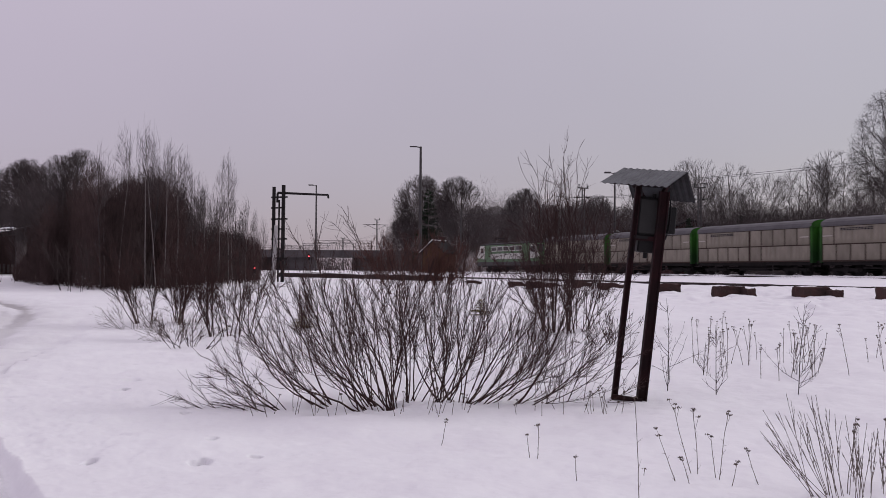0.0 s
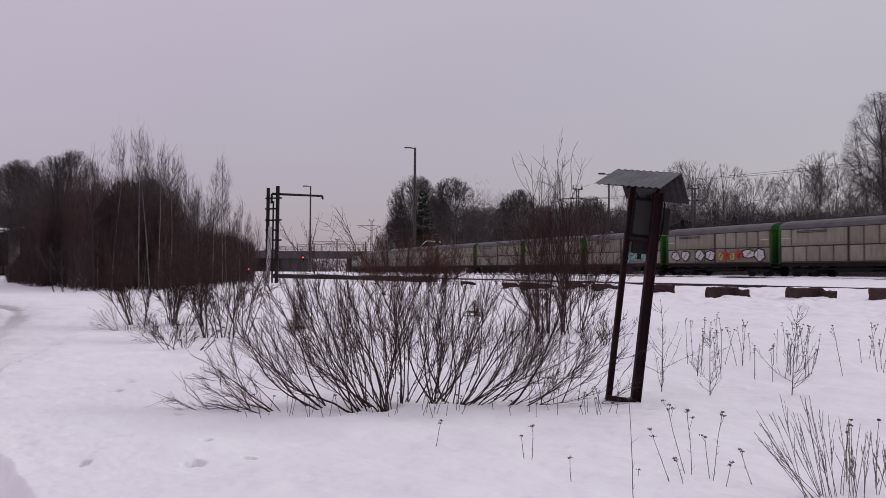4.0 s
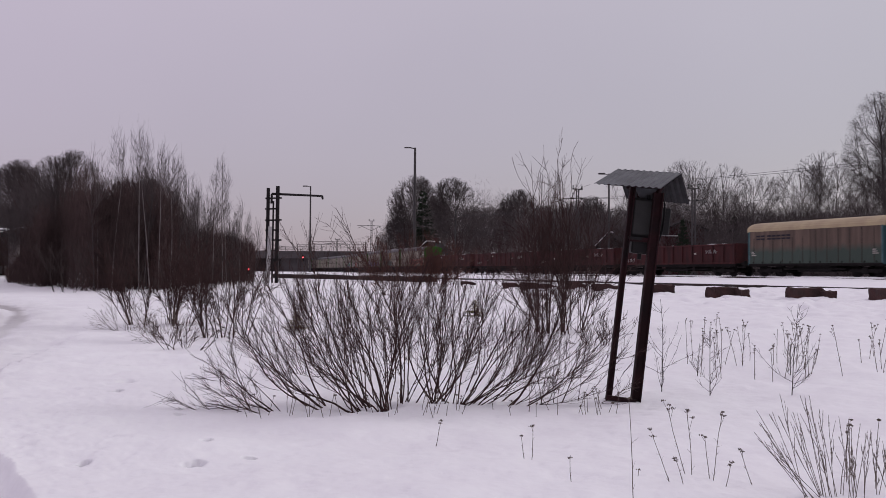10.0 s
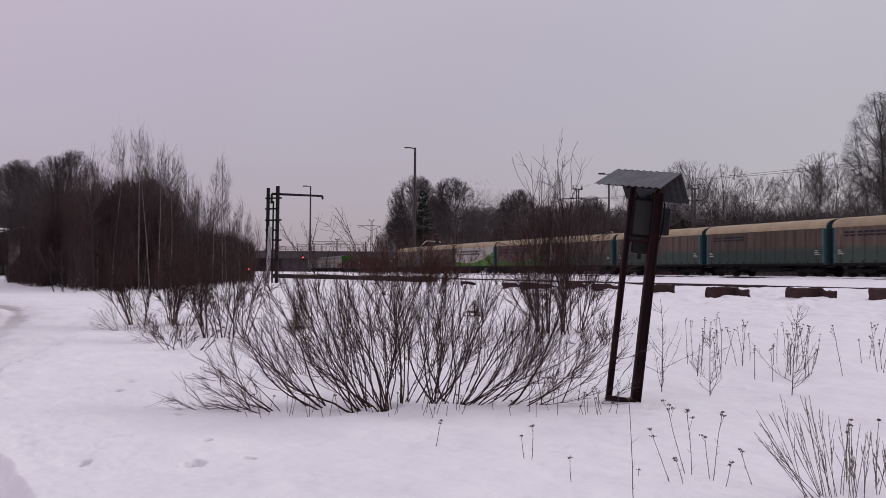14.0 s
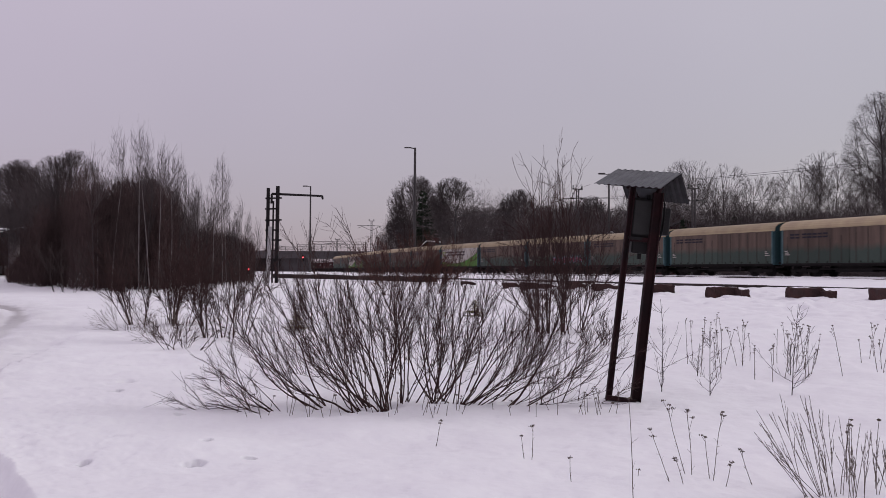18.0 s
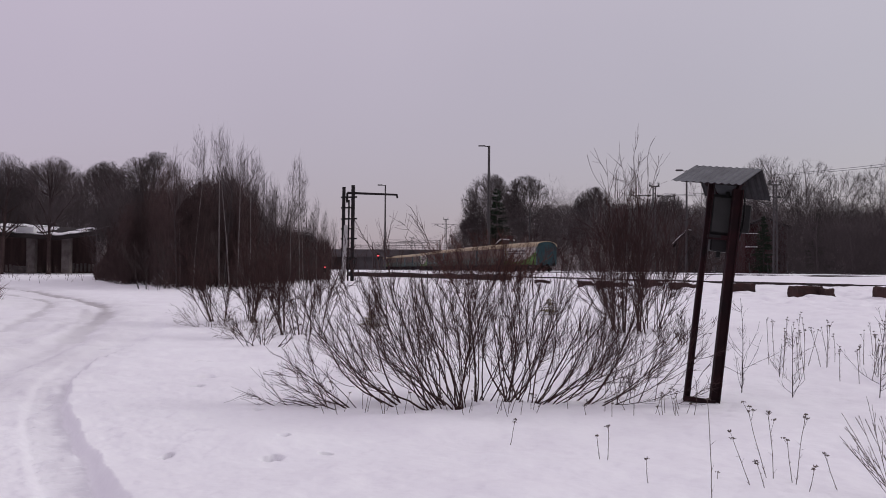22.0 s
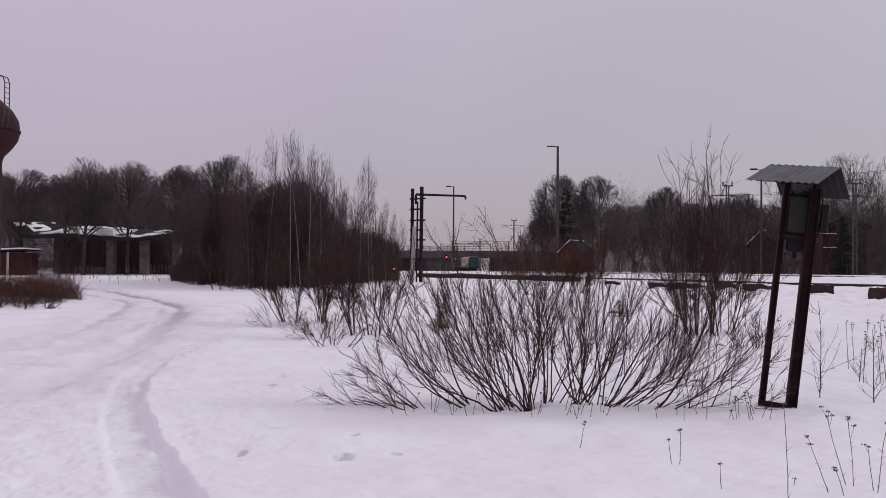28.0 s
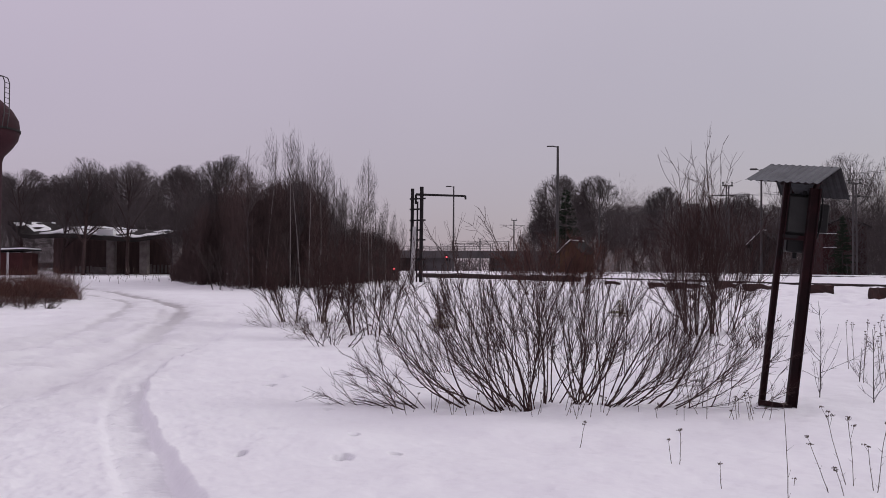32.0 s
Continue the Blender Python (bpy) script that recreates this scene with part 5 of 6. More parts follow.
set_bush("alder_bush", -4.9, 17.3, bush(107, [(-0.25, 0), (0, 0.2), (0.3, 0)], 14, 0.75, 0.8, 0.3, 0.008, 60, 240, 0.004), WILLOW, "low leafless bush in the snow")
set_bush("tall_willow", 2.45, 19.75, bush(108, [(-0.3, 0), (-0.1, 0.1), (0.1, -0.1), (0.3, 0), (0.45, 0.1)], 22, 2.6, 0.36, 0.25, 0.014, 320, 3200, 0.0022, wander=0.06, fork=0.42), WILLOW, "tall leafless willow clump with dark stems")
set_bush("tall_willow", 2.62, 20.1, bush(109, [(-0.5, 0), (-0.3, 0.1), (0.0, 0), (0.2, 0.1), (0.4, 0)], 15, 3.7, 0.035, 0.10, 0.013, 150, 700, 0.0032, wander=0.018, fork=0.26), WILLOW, "tall slim willow shoots")
set_bush("low_bush", 2.95, 17.3, bush(110, [(-0.15, 0), (0.1, 0), (0.2, 0.1)], 22, 0.7, 0.7, 0.1, 0.006, 90, 360, 0.003), WILLOW, "low tangled bush in the snow")


def sapling(seed, height):
    """A thin straight leader with long slender side shoots that rise at an angle."""
    rng = np.random.default_rng(seed)
    l1 = run_lines(rng, np.array([[0, 0, -0.05]]), np.array([[rng.normal(0, 0.04), 0, 1.0]]), np.array([height]), 10, 0.026, 0.05)
    p, d, t, w = sprout(rng, l1, 17, 0.06, 0.9, 0.85, 0.25)
    l2 = run_lines(rng, p, d, height * 0.52 * (1.08 - 0.9 * t) * rng.uniform(0.4, 1.25, 17), 7, 0.085, 0.5)
    p, d, t, _ = sprout(rng, l2, 70, 0.2, 1.0, 0.5, 0.2)
    l3 = run_lines(rng, p, d, height * 0.08 * rng.uniform(0.4, 1.4, 70), 3, 0.08, 0.2)
    return [tubes(l1, 0.0066, 0.0016, 5)], [tubes(l2, 0.0028, 0.0013, 4), tubes(l3, 0.0016, 0.0010, 3)]


for x, y, s in ((2.62, 10.99, 1.2), (3.12, 10.7, 0.88), (4.05, 10.65, 1.12), (3.5, 12.6, 0.5), (4.7, 12.4, 0.5)):
    set_bush("sapling", x, y, sapling(int(x * 100), s), BARK, "thin leafless sapling in the snow", "saplings by the board")
set_bush("reddish_bush", -1.5, 45.0, bush(112, [(-1.3, 0), (-0.6, 0.3), (0.0, 0), (0.7, 0.2), (1.2, 0)], 60, 2.7, 0.42, 0.4, 0.011, 700, 6500, 0.0045), RED_TWIG, "reddish leafless bush by the sidings")
for i, (x, y, s) in enumerate(((-18.6, 28.2, 1.0), (-20.2, 30.5, 1.2), (-22.0, 33.5, 1.2), (-24.0, 37.0, 1.2), (-20.5, 27.5, 1.0), (-23.0, 31.0, 1.2))):
    set_bush("heap_brush", x, y, bush(120 + i, [(-0.8, 0), (0, 0.4), (0.8, 0), (0.3, -0.5), (-0.4, 0.3)], 40, 0.75 * s, 0.8, 0.2, 0.009, 220, 700, 0.005), BARK_RED, "low reddish brush on a heap by the road", "brush on the heap")


rg0 = random.Random(77)
for i in range(22):
    k = rg0.uniform(-0.44, -0.215)
    y = float(thicket_edge(k)) - rg0.uniform(0.5, 7.0)
    set_bush("thicket_sapling", k * y, y, bush(500 + i, [(-0.2, 0), (0.1, 0.1), (0.25, 0)], rg0.randrange(3, 7), rg0.uniform(1.2, 3.4), 0.2, 0.25, 0.016, 30, 160, 0.006), BARK, "thin leafless sapling before the thicket", "saplings by the thicket")


def weed(seed, height, lean, heads, r=0.0030):
    """A dry stalk with branching umbels."""
    rng = np.random.default_rng(seed)
    l1 = run_lines(rng, np.array([[0, 0, -0.04]]), np.array([[lean, rng.normal(0, 0.08), 1.0]]), np.array([height]), 8, 0.035, 0.0)
    p, d, t, _ = sprout(rng, l1, heads, 0.72, 0.98, 0.35, 0.15)
    l2 = run_lines(rng, p, d, height * rng.uniform(0.10, 0.2, heads), 4, 0.06, 0.3)
    ends = np.concatenate([l2[:, -1], l1[:, -1]])
    n = len(ends) * 14
    pp = np.repeat(ends, 14, axis=0) + rng.normal(0, 0.0055, (n, 3)) * [1.3, 1.3, 0.6]
    dd = rng.normal(0, 0.7, (n, 3)) + [0, 0, 0.7]
    leaf, d3, _, _ = sprout(rng, l1, 5, 0.1, 0.7, 0.6)
    return [tubes(l1, r, r * 0.6, 5), tubes(l2, r * 0.6, r * 0.4, 3), spikes(leaf, d3, height * 0.09 * np.ones(5), r * 0.6)], [spikes(pp, dd, 0.009 * np.ones(n), 0.0050)]


def weed_thing(x, y, parts, label, group):
    ob = thing("dry_weed", pose(x, y, put_down(x, y)), label, "weed", group)
    share("stalk", joined("stalk", parts[0], STRAW), ob, Matrix())
    tagged(share("seed_head", joined("seed_head", parts[1], STRAW), ob, Matrix()), kind="stuff")


for i, (x, y, h, l, n) in enumerate(((1.62, 6.45, 0.42, -0.35, 1), (1.79, 6.67, 0.56, -0.3, 3), (1.81, 6.67, 0.53, 0.07, 2), (1.93, 6.58, 0.55, 0.2, 2), (1.93, 6.6, 0.36, -0.12, 1), (2.21, 6.5, 0.31, -0.5, 1),
                                     (0.70, 7.23, 0.33, 0.12, 1), (0.66, 7.25, 0.25, -0.1, 0), (0.92, 6.52, 0.23, -0.02, 0), (-0.06, 7.9, 0.25, 0.25, 1), (1.21, 5.8, 0.75, -0.03, 0), (1.40, 6.6, 0.14, 0, 0), (1.98, 6.45, 0.22, 0.3, 1),
                                     (1.7, 6.4, 0.25, -0.3, 1), (2.9, 6.6, 0.45, 0.1, 1), (3.15, 6.7, 0.48, 0.12, 1), (2.75, 6.35, 0.5, 0.0, 2))):
    weed_thing(x, y, weed(200 + i, h, l, n), "dry brown weed with dark seed head", "weeds in front")


def stalk(seed, height, lean):
    """A stiff dry stem with small buds and a few short upright shoots."""
    rng = np.random.default_rng(seed)
    l1 = run_lines(rng, np.array([[0, 0, -0.05]]), np.array([[lean, rng.normal(0, 0.1), 1.0]]), np.array([height]), 9, 0.018, 0.12)
    n = int(rng.integers(1, 5))
    p, d, t, _ = sprout(rng, l1, n, 0.3, 0.8, 0.3, 0.1)
    l2 = run_lines(rng, p, d, height * rng.uniform(0.12, 0.3, n), 5, 0.03, 0.2)
    p, d, _, _ = sprout(rng, l1, 34, 0.35, 1.0, 0.26, 0.12)
    q, e, _, _ = sprout(rng, l2, 8 * n, 0.3, 1.0, 0.26, 0.12)
    return [tubes(l1, 0.0025, 0.0012, 5)], [tubes(l2, 0.0018, 0.0010, 4), spikes(np.concatenate([p, q]), np.concatenate([d, e]), rng.uniform(0.012, 0.026, 34 + 8 * n), 0.0020)]


# four fans of stiff stalks: base, and for each fan the lean and length from its first stalk to its last
for j, (bx, by, n, lean0, lean1, len0, len1) in enumerate(((2.53, 6.15, 11, -1.02, -0.16, 0.62, 0.74), (2.67, 6.2, 9, -0.34, -0.04, 0.62, 0.78), (2.77, 6.2, 8, -0.12, 0.20, 0.50, 0.64), (2.95, 6.4, 6, -0.12, 0.24, 0.34, 0.52), (3.2, 6.6, 6, -0.3, 0.2, 0.35, 0.5))):
    rg = random.Random(j)
    for i in range(n):
        u = (i + 0.5) / n
        x, y = bx + rg.uniform(-0.09, 0.09), by + rg.uniform(-0.12, 0.14)
        bush_thing("weed_clump", stalk(300 + 20 * j + i, (len0 + (len1 - len0) * u) * rg.uniform(0.72, 1.06), lean0 + (lean1 - lean0) * u + rg.uniform(-0.07, 0.07)), pose(x, y, put_down(x, y)), STRAW, "stiff dry weed stalk in the snow", "weed", "stiff weeds in front")
for i in range(44):
    rg = random.Random(50 + i)
    y = rg.uniform(11.8, 15.0)
    x = y * rg.uniform(0.26, 0.49)
    weed_thing(x, y, weed(400 + i, rg.uniform(0.35, 0.75), rg.uniform(-0.2, 0.25), rg.choice((1, 2, 3)), 0.0045), "dry weed with seed heads farther off in the snow", "weeds in a band")
for i in range(52):
    rg = random.Random(90 + i)
    x, y = rg.uniform(-2.2, 1.9), rg.uniform(9.35, 10.0)
    weed_thing(x, y, weed(460 + i, rg.uniform(0.14, 0.34), rg.uniform(-0.4, 0.4), rg.choice((0, 1)), 0.0035), "thin dry stalk before the willow bush", "stalks before the bush")


# ---- things in the yard ----
def build_board():
    """A leaning steel stand with two boxes under a small roof of corrugated sheet."""
    ob = thing("equipment_stand", pose(2.0, 10.35, 0.0), "rusty leaning steel stand with grey cabinet under corrugated roof", "stand")

    def post(name, a, b, w, t):
        # an H-section
        bm = B()
        a, b = Vector(a), Vector(b)
        d = (b - a).normalized()
        side = (Vector((1, 0, 0)) - d * d.x).normalized()
        dep = d.cross(side)
        f, g = 0.012, 0.006
        sec = [(-w / 2, -t / 2), (-w / 2 + f, -t / 2), (-w / 2 + f, -g), (w / 2 - f, -g), (w / 2 - f, -t / 2), (w / 2, -t / 2),
               (w / 2, t / 2), (w / 2 - f, t / 2), (w / 2 - f, g), (-w / 2 + f, g), (-w / 2 + f, t / 2), (-w / 2, t / 2)]
        lo = [bm.verts.new(a + side * u + dep * v) for u, v in sec]
        hi = [bm.verts.new(b + side * u + dep * v) for u, v in sec]
        for i in range(12):
            bm.faces.new((lo[i], lo[(i + 1) % 12], hi[(i + 1) % 12], hi[i]))
        bm.faces.new(hi)
        bmesh.ops.recalc_face_normals(bm, faces=bm.faces)
        return part(name, bm, RUST, ob)

    post("post", (-0.15, 0.02, -0.15), (0.155, 0.02, 2.50), 0.062, 0.07)
    post("post", (0.145, -0.04, -0.15), (0.43, -0.04, 2.40), 0.105, 0.10)
    part("foot_bar", beam(B(), (-0.16, -0.03, 0.10), (0.17, -0.07, 0.055), 0.06, 0.05), RUST, ob)
    tilt = Matrix.Rotation(radians(5.5), 4, "Y")

    def tilted(bm, x, z):
        bmesh.ops.transform(bm, matrix=Matrix.Translation((x, 0, z)) @ tilt, verts=bm.verts)
        return bm

    cab = part("cabinet", tilted(box(B(), -0.125, 0.19, 0.02, 0.24, -0.21, 0.24, 0.03), 0.255, 2.11), CABINET, ob, "weathered grey cabinet")
    part("cabinet_door", tilted(box(B(), -0.105, 0.165, -0.0, 0.025, -0.185, 0.215, 0.012), 0.255, 2.11), CABINET, cab)
    part("cabinet_sill", tilted(box(B(), -0.135, 0.20, -0.01, 0.26, -0.245, -0.212), 0.255, 2.11), BLACK, cab)
    small = part("junction_box", tilted(box(B(), -0.11, 0.13, 0.02, 0.18, -0.085, 0.085, 0.015), 0.25, 1.80), BLACK, ob, "small dark junction box")
    part("cable_gland", tilted(bar(B(), (0.0, 0.1, -0.15), (0.0, 0.1, -0.08), 0.025), 0.25, 1.80), BLACK, small)
    part("side_box", tilted(box(B(), 0.20, 0.31, 0.03, 0.22, -0.15, 0.16, 0.012), 0.27, 2.10), BLACK, ob, "dark box bolted to the post")
    part("cross_bar", beam(B(), (0.10, 0.03, 1.88), (0.40, 0.0, 1.86), 0.05, 0.05), RUST, ob)
    part("cable", bar(B(), (0.47, -0.02, 2.33), (0.455, -0.02, 2.05), 0.018), BLACK, ob)
    part("cable", bar(B(), (0.34, 0.05, 2.38), (0.33, 0.05, 2.24), 0.022), BLACK, ob)
    # two corrugated sheets that meet at the ridge
    for name, offs in (("near_roof_sheet", (-0.36, -0.55, -0.22)), ("far_roof_sheet", (0.16, 0.27, -0.325))):
        bm = B()
        a, b, off = Vector((0.02, 0.25, 2.70)), Vector((0.70, 0.0, 2.63)), Vector(offs)
        n = (b - a).cross(off).normalized()
        if n.z < 0:
            n = -n
        cols, grid = 60, []
        for layer in (0.0, -0.006):
            rows_ = []
            for j in range(2):
                line = []
                for i in range(cols + 1):
                    u = i / cols
                    wav = 0.007 * math.sin(u * 2 * math.pi * 10) + layer
                    line.append(bm.verts.new(a + (b - a) * u + off * j + n * wav))
                rows_.append(line)
            grid.append(rows_)
        for i in range(cols):
            bm.faces.new((grid[0][0][i], grid[0][0][i + 1], grid[0][1][i + 1], grid[0][1][i]))
            bm.faces.new((grid[1][0][i], grid[1][1][i], grid[1][1][i + 1], grid[1][0][i + 1]))
            for j in range(2):
                bm.faces.new((grid[0][j][i], grid[1][j][i], grid[1][j][i + 1], grid[0][j][i + 1]))
        bmesh.ops.recalc_face_normals(bm, faces=bm.faces)
        part(name, bm, GALV if name[0] == "n" else SHEET_UNDERSIDE, ob, "corrugated galvanised roof sheet")
    bm = prism(B(), [(0.20, 2.47), (0.44, 2.45), (0.46, 2.36), (0.38, 2.31), (0.30, 2.33), (0.23, 2.38)], 0.10, 0.106)
    part("loose_flap", bm, GALV, ob, "bent flap of loose sheet under the roof")
    for dx, r in ((0.0, 0.011), (0.035, 0.009)):
        bm = B()
        pts = [(0.47 + dx, 0.05, 2.36), (0.485 + dx, 0.04, 2.27), (0.475 + dx, 0.02, 2.12), (0.455 + dx, 0.02, 1.98), (0.43 + dx * 0.5, 0.02, 1.86)]
        for p, q in zip(pts, pts[1:]):
            bar(bm, p, q, r)
        part("cable", bm, BLACK, ob)
    for sx in (-0.05, 0.07):
        part("bracket", tilted(bar(B(), (sx, 0.12, 0.24), (sx, 0.12, 0.34), 0.014), 0.255, 2.11), RUST, cab)
    part("roof_bearer", beam(B(), (-0.20, -0.12, 2.50), (0.42, -0.35, 2.44), 0.03, 0.04), RUST, ob)
    part("roof_bearer", beam(B(), (0.12, 0.1, 2.46), (0.16, 0.15, 2.6), 0.04, 0.04), RUST, ob)
    part("roof_bearer", beam(B(), (0.42, 0.0, 2.38), (0.55, 0.12, 2.58), 0.04, 0.04), RUST, ob)


build_board()


def rough_block(seed, l, d, h, low=False):
    """A block with chipped edges, uneven faces and, if low, one lowered end."""
    rng = random.Random(seed)
    bm = B()
    box(bm, -l / 2, l / 2, -d / 2, d / 2, -0.25, h)
    bmesh.ops.subdivide_edges(bm, edges=bm.edges, cuts=4, use_grid_fill=True)
    for v in bm.verts:
        v.co += Vector((rng.uniform(-1, 1), rng.uniform(-1, 1), rng.uniform(-1, 1))) * 0.025
        if low and v.co.x > l * 0.25 and v.co.z > 0:
            v.co.z *= 0.72
    bmesh.ops.bevel(bm, geom=[e for e in bm.edges if e.calc_face_angle(0) > 0.9], offset=0.02, segments=1, affect="EDGES")
    return bm


for i, (x, y, l, h) in enumerate(((1.6, 57.5, 0.9, 0.30), (3.8, 50.2, 0.9, 0.34), (4.55, 46.8, 1.1, 0.42), (5.4, 47.2, 0.8, 0.3), (6.7, 46.0, 0.85, 0.42), (7.7, 43.2, 1.3, 0.36), (8.95, 37.6, 1.0, 0.44), (10.4, 34.1, 1.0, 0.40), (12.4, 31.4, 1.02, 0.40), (14.2, 29.2, 1.0, 0.40))):
    ob = thing("stone_block", pose(x, y, put_down(x, y), 0, 0, 8 + (i * 37 % 20) - 12), "brown weathered stone block half sunk in snow", "block", "blocks along the siding")
    part("stone", rough_block(i, l, 0.7, h, i < 6), BLOCK, ob)
    if i > 6:
        bm = rough_block(20 + i, 0.42, 0.6, h * 0.86)
        bmesh.ops.translate(bm, vec=(l / 2 + 0.02, -0.42, -0.03), verts=bm.verts)
        part("broken_end", bm, BLOCK, ob)
    bm = B()
    bmesh.ops.create_icosphere(bm, subdivisions=3, radius=1.0, matrix=Matrix.Translation((0.05, -0.62, -0.06)) @ Matrix.Diagonal((0.55, 0.35, 0.20, 1)))
    for v in bm.verts:
        v.co.z += 0.03 * math.sin(v.co.x * 7 + i) * math.cos(v.co.y * 5)
    part("snow_drift", bm, SNOW, ob, "snow drifted against the block")


def timber_stack(x0, y0, x1, y1, h, seed):
    """A low, long pile of old sleepers."""
    rng = random.Random(seed)
    ln = math.hypot(x1 - x0, y1 - y0)
    ob = thing("sleeper_pile", pose(x0, y0, put_down(x0, y0), 0, 0, math.degrees(math.atan2(y1 - y0, x1 - x0))), "low pile of dark old sleepers in the snow", "timber", "sleeper piles")
    n = int(ln / 2.7)
    for i in range(n):
        for j in range(3):
            a = i * ln / n + rng.uniform(0, 0.15)
            zz = put_down(x0 + (x1 - x0) * i / n, y0 + (y1 - y0) * i / n) - put_down(x0, y0)
            bm = box(B(), a, a + ln / n - 0.2, j * 0.3 - 0.13, j * 0.3 + 0.12, zz - 0.15, zz + h * rng.uniform(0.75, 1.05), 0.02)
            part("sleeper", bm, SLEEPER, ob)
    return ob


pole = thing("utility_pole", pose(1.9, 152.0, put_down(1.9, 152.0), 0, 1, 0), "plain grey pole before the woods", "pole")
part("shaft", bar(B(), (0, 0, -0.3), (0, 0, 10.5), 0.16, 0.11, 10), POLE, pole)
timber_stack(-18.0, 97.0, -8.0, 88.0, 0.42, 1)
timber_stack(-7.6, 86.0, -1.0, 71.5, 0.45, 2)


def lamp_mast(x, y, height, r, label, arm=-1.3):
    ob = thing("lamp_mast", pose(x, y, put_down(x, y)), label, "lamp post", "yard lamps")
    part("pole", bar(B(), (0, 0, -0.3), (0, 0, height), r, r * 0.62, 12), POLE, ob)
    part("bracket", bar(B(), (0, 0, height - 0.15), (arm * 0.45, 0, height - 0.02), r * 0.3), POLE, ob)
    head = box(B(), min(arm, arm * 0.35), max(arm, arm * 0.35), -0.18, 0.18, height - 0.10, height + 0.10, 0.06)
    part("lamp_head", head, POLE, ob, "unlit street lamp head")


lamp_mast(-5.05, 162.0, 22.2, 0.32, "tall dark yard lamp mast before the woods", -1.9)
lamp_mast(-24.84, 171.0, 16.1, 0.20, "slim lamp post beyond the yard", -1.5)
lamp_mast(20.3, 112.0, 12.35, 0.16, "slim lamp post behind the tracks", -1.3)


def catenary_mast(x, y, height, span, label):
    ob = thing("catenary_mast", pose(x, y, RAIL_Z - 0.1, 0, 0, 20), label, "mast", "catenary masts")
    for sx in (-1, 1):
        part("upright", beam(B(), (sx * 0.20, 0, -0.2), (sx * 0.14, 0, height), 0.11, 0.11), POLE, ob)
    for i in range(int(height / 0.55)):
        z = 0.2 + i * 0.55
        part("lacing", beam(B(), (-0.19 if i % 2 else 0.19, 0, z), (0.19 if i % 2 else -0.19, 0, z + 0.5), 0.05, 0.05), POLE, ob)
    part("cross_arm", beam(B(), (-0.65, 0, height - 0.05), (0.65, 0, height - 0.05), 0.12, 0.12), POLE, ob)
    for sx in (-0.55, 0.55):
        bm = B()
        for k in range(3):
            bar(bm, (sx, 0, height + k * 0.14), (sx, 0, height + 0.09 + k * 0.14), 0.13, 0.08)
        part("insulator", bm, CABINET, ob)
    for sx in span:
        br = part("bracket_tube", bar(B(), (0, 0, height - 1.15), (sx, 0, height - 1.15), 0.045), POLE, ob)
        part("bracket_tube", bar(B(), (0, 0, height - 2.3), (sx * 0.8, 0, height - 1.15), 0.045), POLE, ob)
        part("steady_arm", bar(B(), (sx * 0.5, 0, height - 1.2), (sx * 0.95, 0, height - 1.75), 0.03), POLE, br)
        part("insulator", bar(B(), (sx * 0.16, 0, height - 1.15), (sx * 0.28, 0, height - 1.15), 0.1), CABINET, br)
    return ob


for s, off, hgt in ((89.5, 3.4, 8.3), (112.0, 4.0, 10.1), (222.0, 3.6, 12.0), (275.0, 3.6, 9.5), (30.0, 3.4, 8.6)):
    x, y = along(s, off)
    catenary_mast(x, y, hgt, (-3.1, 1.6) if s < 90 else (-3.4, 2.6), "grey lattice catenary mast beside the main track")


def wire(name, pts, r, label):
    lines = np.array([pts])
    v, f = tubes(lines, r, r, 4)
    return tagged(new(name, mesh_from(name, v, f, WIRE)), label, "wire")


def sag(a, b, drop, n=12):
    a, b = np.array(a, float), np.array(b, float)
    t = np.linspace(0, 1, n)[:, None]
    p = a + (b - a) * t
    p[:, 2] -= drop * 4 * (t * (1 - t))[:, 0]
    return p.tolist()


def wire_at(s, off, z):
    x, y = along(s, off)
    return (x, y, RAIL_Z + z)


for s0, s1 in ((-20, 30), (30, 89.5), (89.5, 112), (112, 150), (150, 222), (222, 275), (275, 345)):
    wire("contact_wire", sag(wire_at(s0, 0.3, 6.1), wire_at(s1, 0.3, 6.1), 0.05), 0.012, "thin contact wire over the track")
    wire("feeder_wire", sag(wire_at(s0, 3.0, 8.5), wire_at(s1, 3.0, 9.0), 0.5), 0.014, "thin feeder wire between masts")
    wire("feeder_wire", sag(wire_at(s0, 4.1, 8.6), wire_at(s1, 4.1, 9.0), 0.6), 0.014, "thin feeder wire between masts")


